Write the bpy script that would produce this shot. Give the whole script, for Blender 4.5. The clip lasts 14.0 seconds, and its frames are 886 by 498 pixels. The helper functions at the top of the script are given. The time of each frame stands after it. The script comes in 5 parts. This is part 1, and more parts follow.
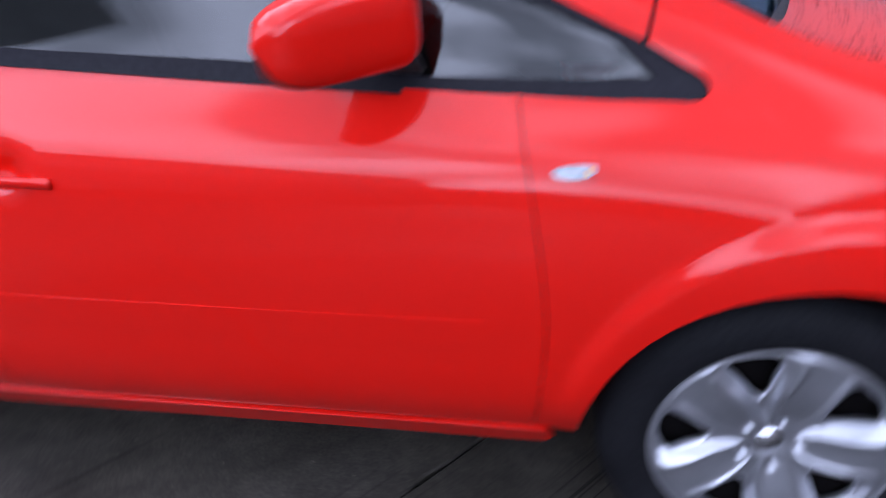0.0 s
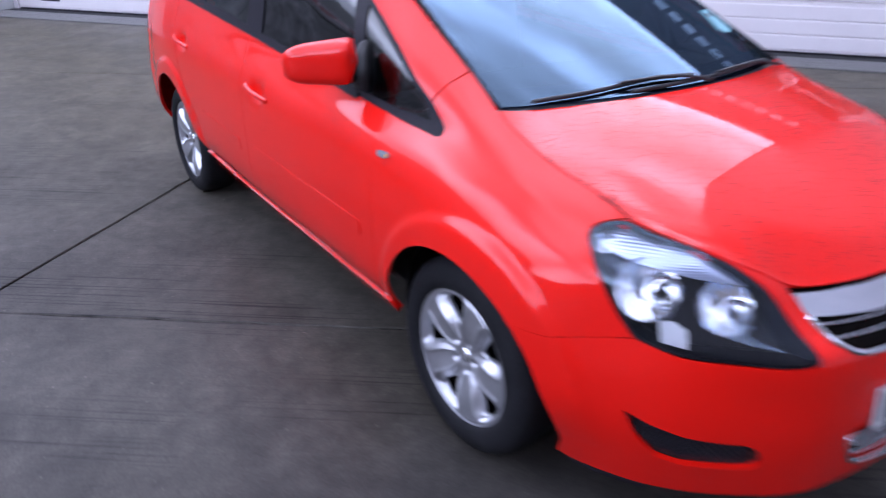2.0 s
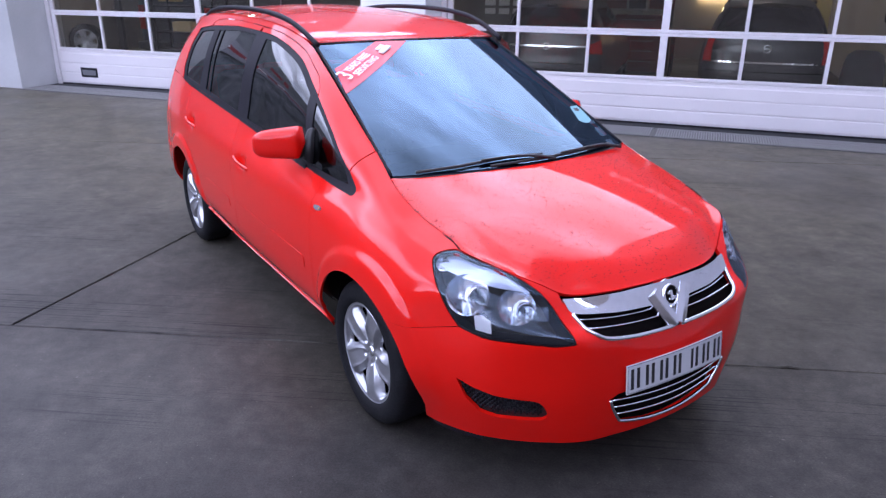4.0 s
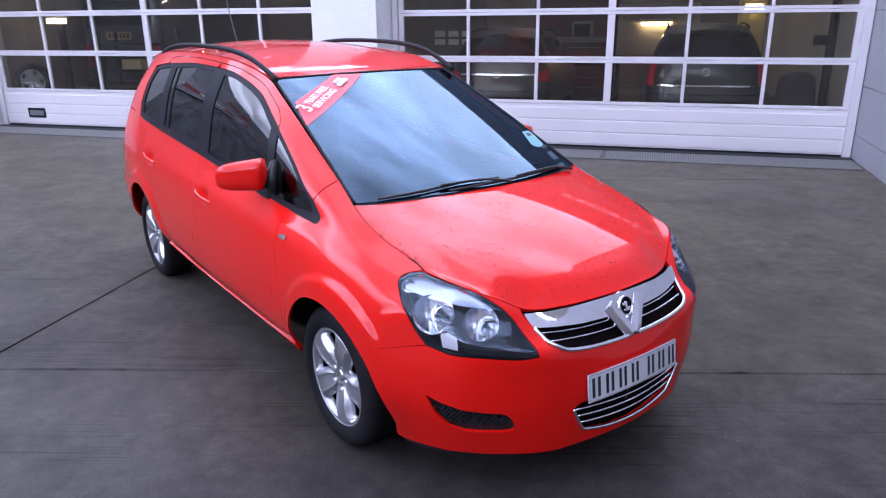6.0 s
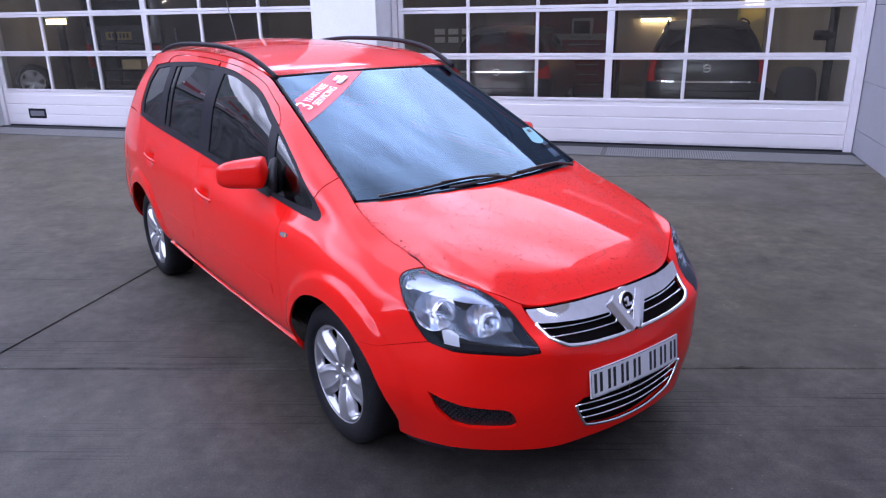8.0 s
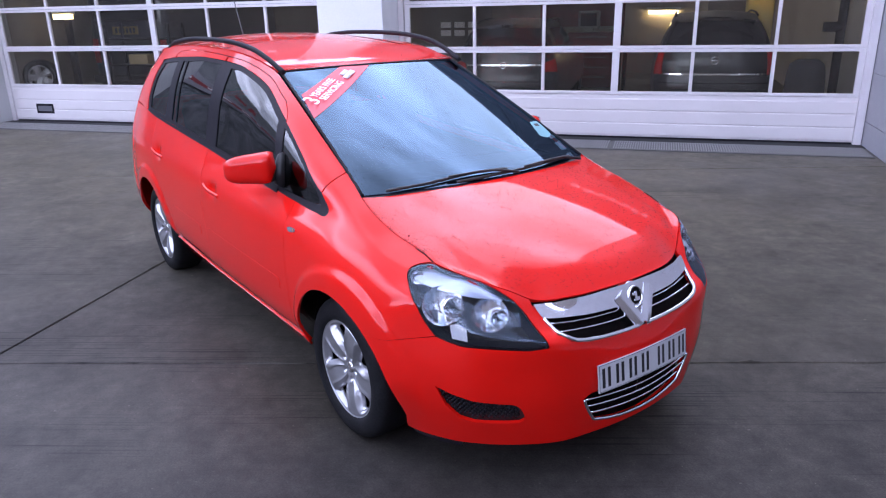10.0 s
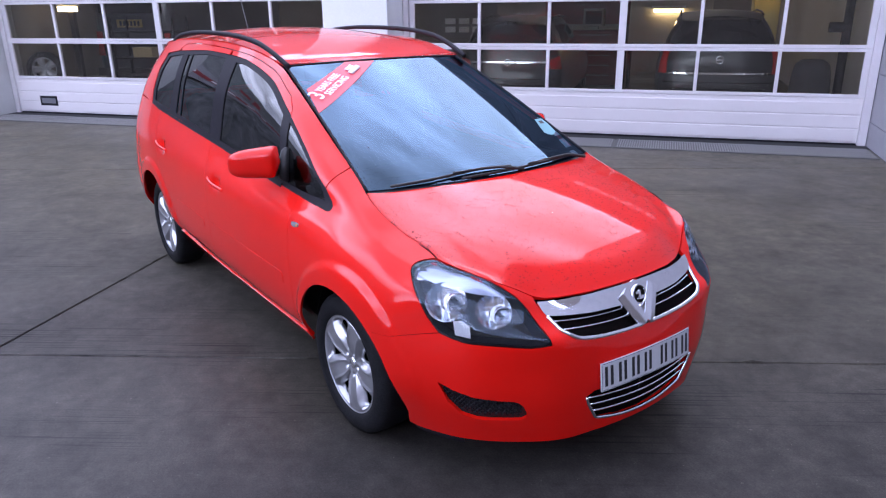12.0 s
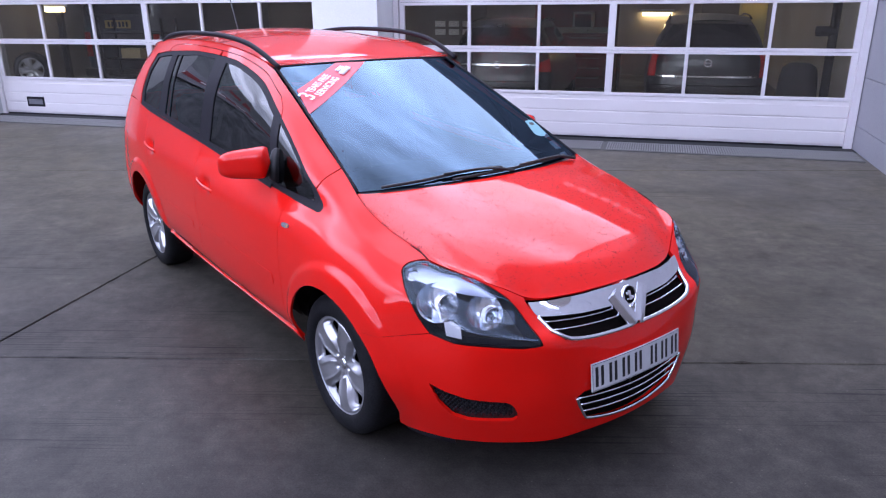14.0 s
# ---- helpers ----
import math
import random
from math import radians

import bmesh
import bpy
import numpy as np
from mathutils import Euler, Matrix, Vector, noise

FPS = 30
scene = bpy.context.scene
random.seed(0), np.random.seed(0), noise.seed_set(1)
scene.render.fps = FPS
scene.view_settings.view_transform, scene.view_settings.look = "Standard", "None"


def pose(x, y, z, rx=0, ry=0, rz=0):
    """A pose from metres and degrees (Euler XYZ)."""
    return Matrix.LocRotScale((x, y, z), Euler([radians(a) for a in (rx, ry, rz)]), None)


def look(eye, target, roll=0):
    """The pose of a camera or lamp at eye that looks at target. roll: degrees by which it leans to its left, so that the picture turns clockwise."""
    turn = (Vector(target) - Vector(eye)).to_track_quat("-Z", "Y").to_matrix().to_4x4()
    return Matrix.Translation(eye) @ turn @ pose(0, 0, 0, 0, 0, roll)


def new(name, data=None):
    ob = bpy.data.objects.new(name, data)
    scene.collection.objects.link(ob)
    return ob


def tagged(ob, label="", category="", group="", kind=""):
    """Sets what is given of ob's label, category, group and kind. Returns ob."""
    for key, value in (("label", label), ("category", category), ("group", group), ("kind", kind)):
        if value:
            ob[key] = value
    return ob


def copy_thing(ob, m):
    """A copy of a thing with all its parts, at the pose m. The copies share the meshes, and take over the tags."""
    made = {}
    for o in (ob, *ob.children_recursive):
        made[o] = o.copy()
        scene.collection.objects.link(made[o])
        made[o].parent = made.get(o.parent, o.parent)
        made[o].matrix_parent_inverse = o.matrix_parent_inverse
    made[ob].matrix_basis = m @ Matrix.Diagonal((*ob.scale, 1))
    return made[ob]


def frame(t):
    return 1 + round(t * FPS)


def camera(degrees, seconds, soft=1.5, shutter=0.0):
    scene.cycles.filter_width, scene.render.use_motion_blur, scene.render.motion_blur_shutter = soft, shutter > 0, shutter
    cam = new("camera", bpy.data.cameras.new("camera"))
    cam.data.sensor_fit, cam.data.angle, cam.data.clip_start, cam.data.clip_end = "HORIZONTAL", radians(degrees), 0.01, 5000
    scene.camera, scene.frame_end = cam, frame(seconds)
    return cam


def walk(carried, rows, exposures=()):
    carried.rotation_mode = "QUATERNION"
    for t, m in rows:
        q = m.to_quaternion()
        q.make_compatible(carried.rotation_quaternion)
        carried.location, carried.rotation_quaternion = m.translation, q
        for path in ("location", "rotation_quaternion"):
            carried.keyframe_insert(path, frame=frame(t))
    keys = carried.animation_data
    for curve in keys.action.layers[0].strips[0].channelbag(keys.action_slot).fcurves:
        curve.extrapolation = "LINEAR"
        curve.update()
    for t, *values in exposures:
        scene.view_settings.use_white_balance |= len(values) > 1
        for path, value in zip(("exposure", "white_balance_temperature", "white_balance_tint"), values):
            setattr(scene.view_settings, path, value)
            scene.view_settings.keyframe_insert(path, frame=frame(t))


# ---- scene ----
cam = camera(63.9, 14.0, soft=1.2, shutter=1.0)
PATH = [
    (0, (-0.357, -1.89, 1.277), (-0.73, -0.158, 0.349), -4.0),
    (0.5, (0.233, -1.916, 1.365), (-0.706, -0.365, 0.521), 0.1),
    (1, (0.644, -1.983, 1.453), (-0.521, -0.613, 0.577), 2.6),
    (1.5, (1.063, -1.913, 1.482), (-0.293, -0.795, 0.527), 2.0),
    (2, (1.453, -1.894, 1.55), (-0.03, -0.872, 0.681), 0.3),
    (2.5, (1.857, -1.859, 1.629), (0.405, -0.772, 0.786), 1.1),
    (3, (2.139, -1.846, 1.705), (0.589, -0.86, 0.914), 0.2),
    (3.5, (2.338, -1.931, 1.771), (0.76, -0.947, 1.035), 0.2),
    (6, (2.487, -2.082, 1.793), (0.958, -0.955, 1.169), -0.6),
    (6.5, (2.487, -2.082, 1.793), (0.968, -0.948, 1.154), -1.1),
    (7, (2.487, -2.079, 1.789), (0.968, -0.946, 1.152), -1.4),
    (7.5, (2.489, -2.081, 1.786), (0.962, -0.951, 1.161), -1.1),
    (10, (2.483, -2.084, 1.79), (0.947, -0.979, 1.145), -1.3),
    (10.5, (2.48, -2.085, 1.787), (0.943, -0.98, 1.144), -1.3),
    (11, (2.479, -2.086, 1.786), (0.942, -0.983, 1.137), -1.2),
    (11.5, (2.478, -2.088, 1.787), (0.94, -0.988, 1.136), -1.0),
    (12, (2.476, -2.09, 1.788), (0.939, -0.99, 1.134), -0.7),
    (12.5, (2.479, -2.091, 1.784), (0.946, -0.985, 1.133), -0.4),
    (13, (2.479, -2.092, 1.784), (0.948, -0.98, 1.136), -0.4),
    (13.5, (2.479, -2.089, 1.786), (0.951, -0.973, 1.137), -0.4),
    (14, (2.475, -2.095, 1.782), (0.953, -0.97, 1.134), -0.4),
]
walk(cam, [(t, look(eye, target, roll)) for t, eye, target, roll in PATH],
     exposures=((0.0, -.06, 6550, 15), (0.5, .34, 6500, 16), (1.0, .33, 6480, 17), (1.5, .26, 6480, 18), (2.5, .20, 6480, 19), (3.5, .15, 6480, 20), (14.0, .09, 6480, 20)))

# ---- sky and light ----
SUN_UP, SUN_ROUND = 37.0, -37.0  # behind thin cloud, beyond the far end of the workshop
world = bpy.data.worlds.new("overcast_sky")
scene.world = world
world.use_nodes = True
wn, wl = world.node_tree.nodes, world.node_tree.links
wn.clear()
w_out, w_bg = wn.new("ShaderNodeOutputWorld"), wn.new("ShaderNodeBackground")
w_sky = wn.new("ShaderNodeTexSky")
w_sky.sky_type, w_sky.sun_disc = "NISHITA", False
w_sky.sun_elevation, w_sky.sun_rotation = radians(SUN_UP), radians(SUN_ROUND)
w_tc, w_map, w_noise, w_part, w_tone = (wn.new("ShaderNode" + k) for k in ("TexCoord", "Mapping", "TexNoise", "MapRange", "MapRange"))
w_map.inputs["Scale"].default_value = (1.0, 1.0, 1.6)
w_map.inputs["Location"].default_value = (.35, .1, .0)
w_noise.inputs["Scale"].default_value, w_noise.inputs["Detail"].default_value = 2.3, 4.5
w_noise.inputs["Roughness"].default_value, w_noise.inputs["Distortion"].default_value = 0.5, 0.3
for node, lo, hi in ((w_part, 0.52, 1.0), (w_tone, 0.80, 1.28)):  # how far cloud covers the blue, and how bright it is
    node.inputs["From Min"].default_value, node.inputs["From Max"].default_value = 0.43, 0.60
    node.inputs["To Min"].default_value, node.inputs["To Max"].default_value = lo, hi
w_cloud, w_mix = wn.new("ShaderNodeMix"), wn.new("ShaderNodeMix")
for node in (w_cloud, w_mix):
    node.data_type = "RGBA"
w_cloud.blend_type, w_cloud.inputs["Factor"].default_value = "MULTIPLY", 1.0
w_cloud.inputs["A"].default_value = (18.4, 21.3, 29.6, 1)
wl.new(w_tc.outputs["Generated"], w_map.inputs["Vector"])
wl.new(w_map.outputs["Vector"], w_noise.inputs["Vector"])
wl.new(w_noise.outputs["Fac"], w_part.inputs["Value"])
wl.new(w_noise.outputs["Fac"], w_tone.inputs["Value"])
# cloud is brighter round the hidden sun
SUN_WAY = Vector((math.sin(radians(SUN_ROUND)) * math.cos(radians(SUN_UP)), math.cos(radians(SUN_ROUND)) * math.cos(radians(SUN_UP)), math.sin(radians(SUN_UP))))
w_dot, w_halo, w_mul = wn.new("ShaderNodeVectorMath"), wn.new("ShaderNodeMapRange"), wn.new("ShaderNodeMath")
w_dot.operation, w_mul.operation = "DOT_PRODUCT", "MULTIPLY"
w_dot.inputs[1].default_value = SUN_WAY
for name, v in (("From Min", .87), ("From Max", 1.0), ("To Min", 1.08), ("To Max", 1.62)):
    w_halo.inputs[name].default_value = v
wl.new(w_tc.outputs["Generated"], w_dot.inputs[0])
wl.new(w_dot.outputs["Value"], w_halo.inputs["Value"])
wl.new(w_halo.outputs["Result"], w_mul.inputs[0])
wl.new(w_tone.outputs["Result"], w_mul.inputs[1])
# the cloud thins to a brighter haze low down
w_xyz, w_low, w_mul2 = wn.new("ShaderNodeSeparateXYZ"), wn.new("ShaderNodeMapRange"), wn.new("ShaderNodeMath")
w_mul2.operation = "MULTIPLY"
for name, v in (("From Min", .48), ("From Max", .86), ("To Min", 1.28), ("To Max", .74)):
    w_low.inputs[name].default_value = v
wl.new(w_tc.outputs["Generated"], w_xyz.inputs["Vector"])
wl.new(w_xyz.outputs["Z"], w_low.inputs["Value"])
wl.new(w_mul.outputs["Value"], w_mul2.inputs[0])
wl.new(w_low.outputs["Result"], w_mul2.inputs[1])
wl.new(w_mul2.outputs["Value"], w_cloud.inputs["B"])
wl.new(w_part.outputs["Result"], w_mix.inputs["Factor"])
wl.new(w_sky.outputs["Color"], w_mix.inputs["A"])
wl.new(w_cloud.outputs["Result"], w_mix.inputs["B"])
wl.new(w_mix.outputs["Result"], w_bg.inputs["Color"])
wl.new(w_bg.outputs["Background"], w_out.inputs["Surface"])
w_bg.inputs["Strength"].default_value = 0.15
sun = new("sun", bpy.data.lights.new("sun", "SUN"))
sun.data.energy, sun.data.angle, sun.data.color = 0.7, radians(140), (1.0, 0.96, 0.9)
sun.matrix_world = look(30 * SUN_WAY, (0, 0, 0))


# ---- materials ----
def material(name, colour, rough=0.5, metal=0.0, coat=0.0, vary=0.0, grain=60.0, bump=0.0, blotch=0.0, blotch_size=1.5, spec=0.5, rough_vary=0.0):
    m = bpy.data.materials.new(name)
    m.use_nodes = True
    n, k = m.node_tree.nodes, m.node_tree.links
    b = n["Principled BSDF"]
    b.inputs["Base Color"].default_value = (*colour, 1)
    b.inputs["Roughness"].default_value, b.inputs["Metallic"].default_value = rough, metal
    b.inputs["Coat Weight"].default_value, b.inputs["Coat Roughness"].default_value = coat, 0.045
    b.inputs["Specular IOR Level"].default_value = spec
    if vary or bump or blotch or rough_vary:
        tc = n.new("ShaderNodeTexCoord")
        fine, wide = n.new("ShaderNodeTexNoise"), n.new("ShaderNodeTexNoise")
        fine.inputs["Scale"].default_value, fine.inputs["Detail"].default_value = grain, 5
        wide.inputs["Scale"].default_value, wide.inputs["Detail"].default_value = blotch_size, 6
        k.new(tc.outputs["Object"], fine.inputs["Vector"])
        k.new(tc.outputs["Object"], wide.inputs["Vector"])
        last = None
        for tex, amount in ((fine, vary), (wide, blotch)):
            if not amount:
                continue
            mix, ramp = n.new("ShaderNodeMix"), n.new("ShaderNodeMapRange")
            mix.data_type, mix.blend_type = "RGBA", "MULTIPLY"
            ramp.inputs["From Min"].default_value, ramp.inputs["From Max"].default_value = 0.3, 0.7
            ramp.inputs["To Min"].default_value, ramp.inputs["To Max"].default_value = 1 - amount, 1 + amount
            mix.inputs["Factor"].default_value = 1
            k.new(tex.outputs["Fac"], ramp.inputs["Value"])
            if last:
                k.new(last, mix.inputs["A"])
            else:
                mix.inputs["A"].default_value = (*colour, 1)
            k.new(ramp.outputs["Result"], mix.inputs["B"])
            last = mix.outputs["Result"]
        if last:
            k.new(last, b.inputs["Base Color"])
        if rough_vary:
            r = n.new("ShaderNodeMapRange")
            r.inputs["From Min"].default_value, r.inputs["From Max"].default_value = 0.35, 0.65
            r.inputs["To Min"].default_value, r.inputs["To Max"].default_value = max(rough - rough_vary, 0.02), rough + rough_vary
            k.new(wide.outputs["Fac"], r.inputs["Value"])
            k.new(r.outputs["Result"], b.inputs["Roughness"])
        if bump:
            bp = n.new("ShaderNodeBump")
            bp.inputs["Strength"].default_value, bp.inputs["Distance"].default_value = bump, 0.004
            k.new(fine.outputs["Fac"], bp.inputs["Height"])
            k.new(bp.outputs["Normal"], b.inputs["Normal"])
    return m


def pane(name, tint, ior=1.5, rough=0.0, sheen=(1, 1, 1), veil=0.0):
    """Thin glass: what lies behind shows through its tint, and the surface mirrors by Fresnel."""
    m = bpy.data.materials.new(name)
    m.use_nodes = True
    n, k = m.node_tree.nodes, m.node_tree.links
    n.remove(n["Principled BSDF"])
    out, mix, clear, gloss, fr = n["Material Output"], n.new("ShaderNodeMixShader"), n.new("ShaderNodeBsdfTransparent"), n.new("ShaderNodeBsdfGlossy"), n.new("ShaderNodeFresnel")
    clear.inputs["Color"].default_value = (*tint, 1)
    gloss.inputs["Roughness"].default_value = rough
    gloss.inputs["Color"].default_value = (*sheen, 1)
    fr.inputs["IOR"].default_value = ior
    k.new(fr.outputs["Fac"], mix.inputs["Fac"])
    k.new(clear.outputs["BSDF"], mix.inputs[1])
    k.new(gloss.outputs["BSDF"], mix.inputs[2])
    # pale diffuse veil that stands in for light reflected on the panes
    if veil:
        film, veil_coat, patchy, spread = n.new("ShaderNodeMixShader"), n.new("ShaderNodeBsdfDiffuse"), n.new("ShaderNodeTexNoise"), n.new("ShaderNodeMapRange")
        veil_coat.inputs["Color"].default_value = (.62, .56, .50, 1)
        patchy.inputs["Scale"].default_value, patchy.inputs["Detail"].default_value = 2.2, 6
        spread.inputs["To Min"].default_value, spread.inputs["To Max"].default_value = veil * .4, veil * 1.6
        k.new(patchy.outputs["Fac"], spread.inputs["Value"])
        k.new(spread.outputs["Result"], film.inputs["Fac"])
        k.new(mix.outputs["Shader"], film.inputs[1])
        k.new(veil_coat.outputs["BSDF"], film.inputs[2])
        k.new(film.outputs["Shader"], out.inputs["Surface"])
    else:
        k.new(mix.outputs["Shader"], out.inputs["Surface"])
    return m


def glow(name, colour, strength):
    m = bpy.data.materials.new(name)
    m.use_nodes = True
    b = m.node_tree.nodes["Principled BSDF"]
    b.inputs["Base Color"].default_value = (*colour, 1)
    b.inputs["Emission Color"].default_value, b.inputs["Emission Strength"].default_value = (*colour, 1), strength
    return m


RED = material("red_paint", (.70, .0070, .0028), .5, coat=1.0, vary=.03, grain=900, blotch=.02, blotch_size=3, spec=.05)
RED.node_tree.nodes["Principled BSDF"].inputs["Coat IOR"].default_value = 1.41
BLACK = material("black_plastic", (.018, .018, .02), .45, vary=.2, grain=300, bump=.15)
SATIN = material("satin_black_trim", (.016, .015, .019), .5, vary=.15, grain=80, spec=.08)
GAP = material("dark_gap", (.006, .005, .005), .9, spec=.05)
RUBBER = material("tyre_rubber", (.010, .010, .0115), .68, vary=.3, grain=120, bump=.3, blotch=.25, blotch_size=9, spec=.12)
SILVER = material("silver_wheel_paint", (.45, .455, .48), .34, metal=.85, coat=.5, vary=.06, grain=500, blotch=.1, blotch_size=14)
REFLECTOR = material("lamp_reflector", (.97, .97, .98), .2, metal=1.0, vary=.1, grain=38)
RIBBED = material("ribbed_lamp_reflector", (.50, .56, .70), .3, metal=1.0)
rib_n, rib_k = RIBBED.node_tree.nodes, RIBBED.node_tree.links
rib_tc, rib_wave, rib_bump = rib_n.new("ShaderNodeTexCoord"), rib_n.new("ShaderNodeTexWave"), rib_n.new("ShaderNodeBump")
rib_wave.bands_direction, rib_wave.inputs["Scale"].default_value = "Z", 55
rib_bump.inputs["Strength"].default_value, rib_bump.inputs["Distance"].default_value = .16, .002
rib_k.new(rib_tc.outputs["Object"], rib_wave.inputs["Vector"])
rib_k.new(rib_wave.outputs["Fac"], rib_bump.inputs["Height"])
rib_k.new(rib_bump.outputs["Normal"], rib_n["Principled BSDF"].inputs["Normal"])
CHROME = material("chrome", (.82, .83, .86), .08, metal=1.0, vary=.04, grain=40)
GLASS = pane("windscreen_glass", (.20, .27, .33), 1.78, sheen=(.53, .77, 1.0))
TINT = pane("tinted_side_glass", (.13, .15, .16), 1.58)
LENS = pane("clear_lamp_lens", (.92, .93, .95), 1.6, sheen=(.72, .85, 1.0))
SHOPGLASS = pane("workshop_door_glazing", (.90, .90, .86), 1.26, veil=.02)
MIRROR = material("mirror_glass", (.85, .87, .9), .02, metal=1.0)
LAMPGREY = material("lamp_housing_grey", (.010, .010, .013), .5, spec=.15, vary=.1, grain=200)
PLATE = material("white_plate", (.52, .53, .55), .35, vary=.03, grain=200)
FRIT = material("black_glass_print", (.014, .020, .040), .25, spec=.22)
INK = material("black_ink", (.012, .012, .014), .5)
WHITE = material("white_print", (.85, .85, .86), .5, vary=.03, grain=100)
STICKER = material("red_sticker", (.62, .05, .07), .45, vary=.05, grain=90)
PALEBLUE = material("pale_blue_paper", (.17, .37, .41), .6, vary=.06, grain=200)
REPEATER = material("clear_lamp_plastic", (.32, .33, .35), .12, metal=.6, coat=.5, vary=.3, grain=90)
AMBER = material("amber_plastic", (.75, .28, .03), .25)
TAIL = material("red_lamp_plastic", (.45, .02, .02), .12, coat=.6, vary=.2, grain=60)
FABRIC = material("dark_seat_fabric", (.035, .036, .042), .95, vary=.3, grain=200, bump=.3)
DASH = material("dark_dashboard", (.03, .031, .035), .7, vary=.2, grain=250, bump=.2)


def brushed_concrete():
    """Wet concrete: brush strokes along the slabs, blotches of damp, fine grit."""
    mt = bpy.data.materials.new("wet_brushed_concrete")
    mt.use_nodes = True
    n, k = mt.node_tree.nodes, mt.node_tree.links
    b = n["Principled BSDF"]
    tc, turn, stretch = n.new("ShaderNodeTexCoord"), n.new("ShaderNodeMapping"), n.new("ShaderNodeMapping")
    turn.inputs["Rotation"].default_value = (0, 0, radians(-51.6))
    stretch.inputs["Scale"].default_value = (1.5, 46, 1)
    k.new(tc.outputs["Object"], turn.inputs["Vector"])
    k.new(turn.outputs["Vector"], stretch.inputs["Vector"])

    def tex(vec, scale, detail, rough=.55):
        t = n.new("ShaderNodeTexNoise")
        t.inputs["Scale"].default_value, t.inputs["Detail"].default_value, t.inputs["Roughness"].default_value = scale, detail, rough
        k.new(vec, t.inputs["Vector"])
        return t.outputs["Fac"]

    def remap(src, a, c, lo, hi):
        r = n.new("ShaderNodeMapRange")
        for name, v in (("From Min", a), ("From Max", c), ("To Min", lo), ("To Max", hi)):
            r.inputs[name].default_value = v
        k.new(src, r.inputs["Value"])
        return r.outputs["Result"]

    def times(x, y):
        q = n.new("ShaderNodeMath")
        q.operation = "MULTIPLY"
        k.new(x, q.inputs[0])
        k.new(y, q.inputs[1])
        return q.outputs["Value"]
    strokes, damp = tex(stretch.outputs["Vector"], 1.0, 9, .68), tex(turn.outputs["Vector"], .42, 7, .6)
    grit, stains = tex(tc.outputs["Object"], 110, 4, .7), tex(tc.outputs["Object"], 3.1, 8, .65)
    shade = times(times(remap(strokes, .3, .7, .94, 1.06), remap(damp, .32, .68, .78, 1.22)), times(remap(grit, .3, .7, .66, 1.34), remap(stains, .3, .72, .66, 1.36)))
    scuff_map = n.new("ShaderNodeMapping")
    scuff_map.inputs["Scale"].default_value = (2.2, 7.5, 1)
    k.new(turn.outputs["Vector"], scuff_map.inputs["Vector"])
    scuffs, streaks = tex(scuff_map.outputs["Vector"], 1.6, 6, .7), tex(stretch.outputs["Vector"], .33, 2)
    shade = times(shade, times(times(remap(scuffs, .63, .78, 1.0, 1.35), remap(tex(tc.outputs["Object"], 47, 2), .70, .76, 1.0, 2.4)), remap(streaks, .68, .74, 1.0, .8)))
    # bands where the broom has cut dark lines into the surface, and darker worn patches
    comb = n.new("ShaderNodeMapping")
    comb.inputs["Scale"].default_value = (.8, 70, 1)
    k.new(turn.outputs["Vector"], comb.inputs["Vector"])
    band_map = n.new("ShaderNodeMapping")
    band_map.inputs["Scale"].default_value = (.35, 1.6, 1)
    k.new(turn.outputs["Vector"], band_map.inputs["Vector"])
    cuts = remap(tex(comb.outputs["Vector"], 1.0, 2.5, .6), .57, .63, 0.0, .8)
    cuts = times(cuts, remap(tex(band_map.outputs["Vector"], 1.0, 3), .50, .58, .02, 1.0))
    shade = times(shade, remap(cuts, 0.0, 1.0, 1.0, 0.0))
    shade = times(shade, remap(tex(turn.outputs["Vector"], 1.3, 9, .72), .58, .70, 1.0, .80))
    shade = times(shade, remap(tex(tc.outputs["Object"], 11, 7, .7), .34, .68, .72, 1.28))
    mix = n.new("ShaderNodeMix")
    mix.data_type, mix.blend_type = "RGBA", "MULTIPLY"
    mix.inputs["Factor"].default_value = 1
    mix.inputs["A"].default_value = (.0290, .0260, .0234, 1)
    k.new(shade, mix.inputs["B"])
    # paler towards the doors: light off the white doors, put into the colour
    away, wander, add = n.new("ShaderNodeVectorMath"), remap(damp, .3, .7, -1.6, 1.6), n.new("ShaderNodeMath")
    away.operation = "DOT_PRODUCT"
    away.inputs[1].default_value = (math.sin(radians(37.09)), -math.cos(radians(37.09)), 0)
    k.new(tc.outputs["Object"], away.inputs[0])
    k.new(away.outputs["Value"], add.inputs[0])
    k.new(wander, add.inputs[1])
    door_light = n.new("ShaderNodeMix")
    door_light.data_type, door_light.blend_type = "RGBA", "MULTIPLY"
    door_light.inputs["B"].default_value = (3.4, 3.35, 2.75, 1)
    k.new(remap(add.outputs["Value"], -3.6, 1.5, 1.0, 0.0), door_light.inputs["Factor"])
    k.new(mix.outputs["Result"], door_light.inputs["A"])
    k.new(door_light.outputs["Result"], b.inputs["Base Color"])
    k.new(remap(damp, .35, .65, .32, .60), b.inputs["Roughness"])
    b.inputs["Specular IOR Level"].default_value = .18
    bump, bump2 = n.new("ShaderNodeBump"), n.new("ShaderNodeBump")
    bump.inputs["Strength"].default_value, bump.inputs["Distance"].default_value = .2, .004
    bump2.inputs["Strength"].default_value, bump2.inputs["Distance"].default_value = .25, .002
    k.new(strokes, bump.inputs["Height"])
    k.new(grit, bump2.inputs["Height"])
    k.new(bump.outputs["Normal"], bump2.inputs["Normal"])
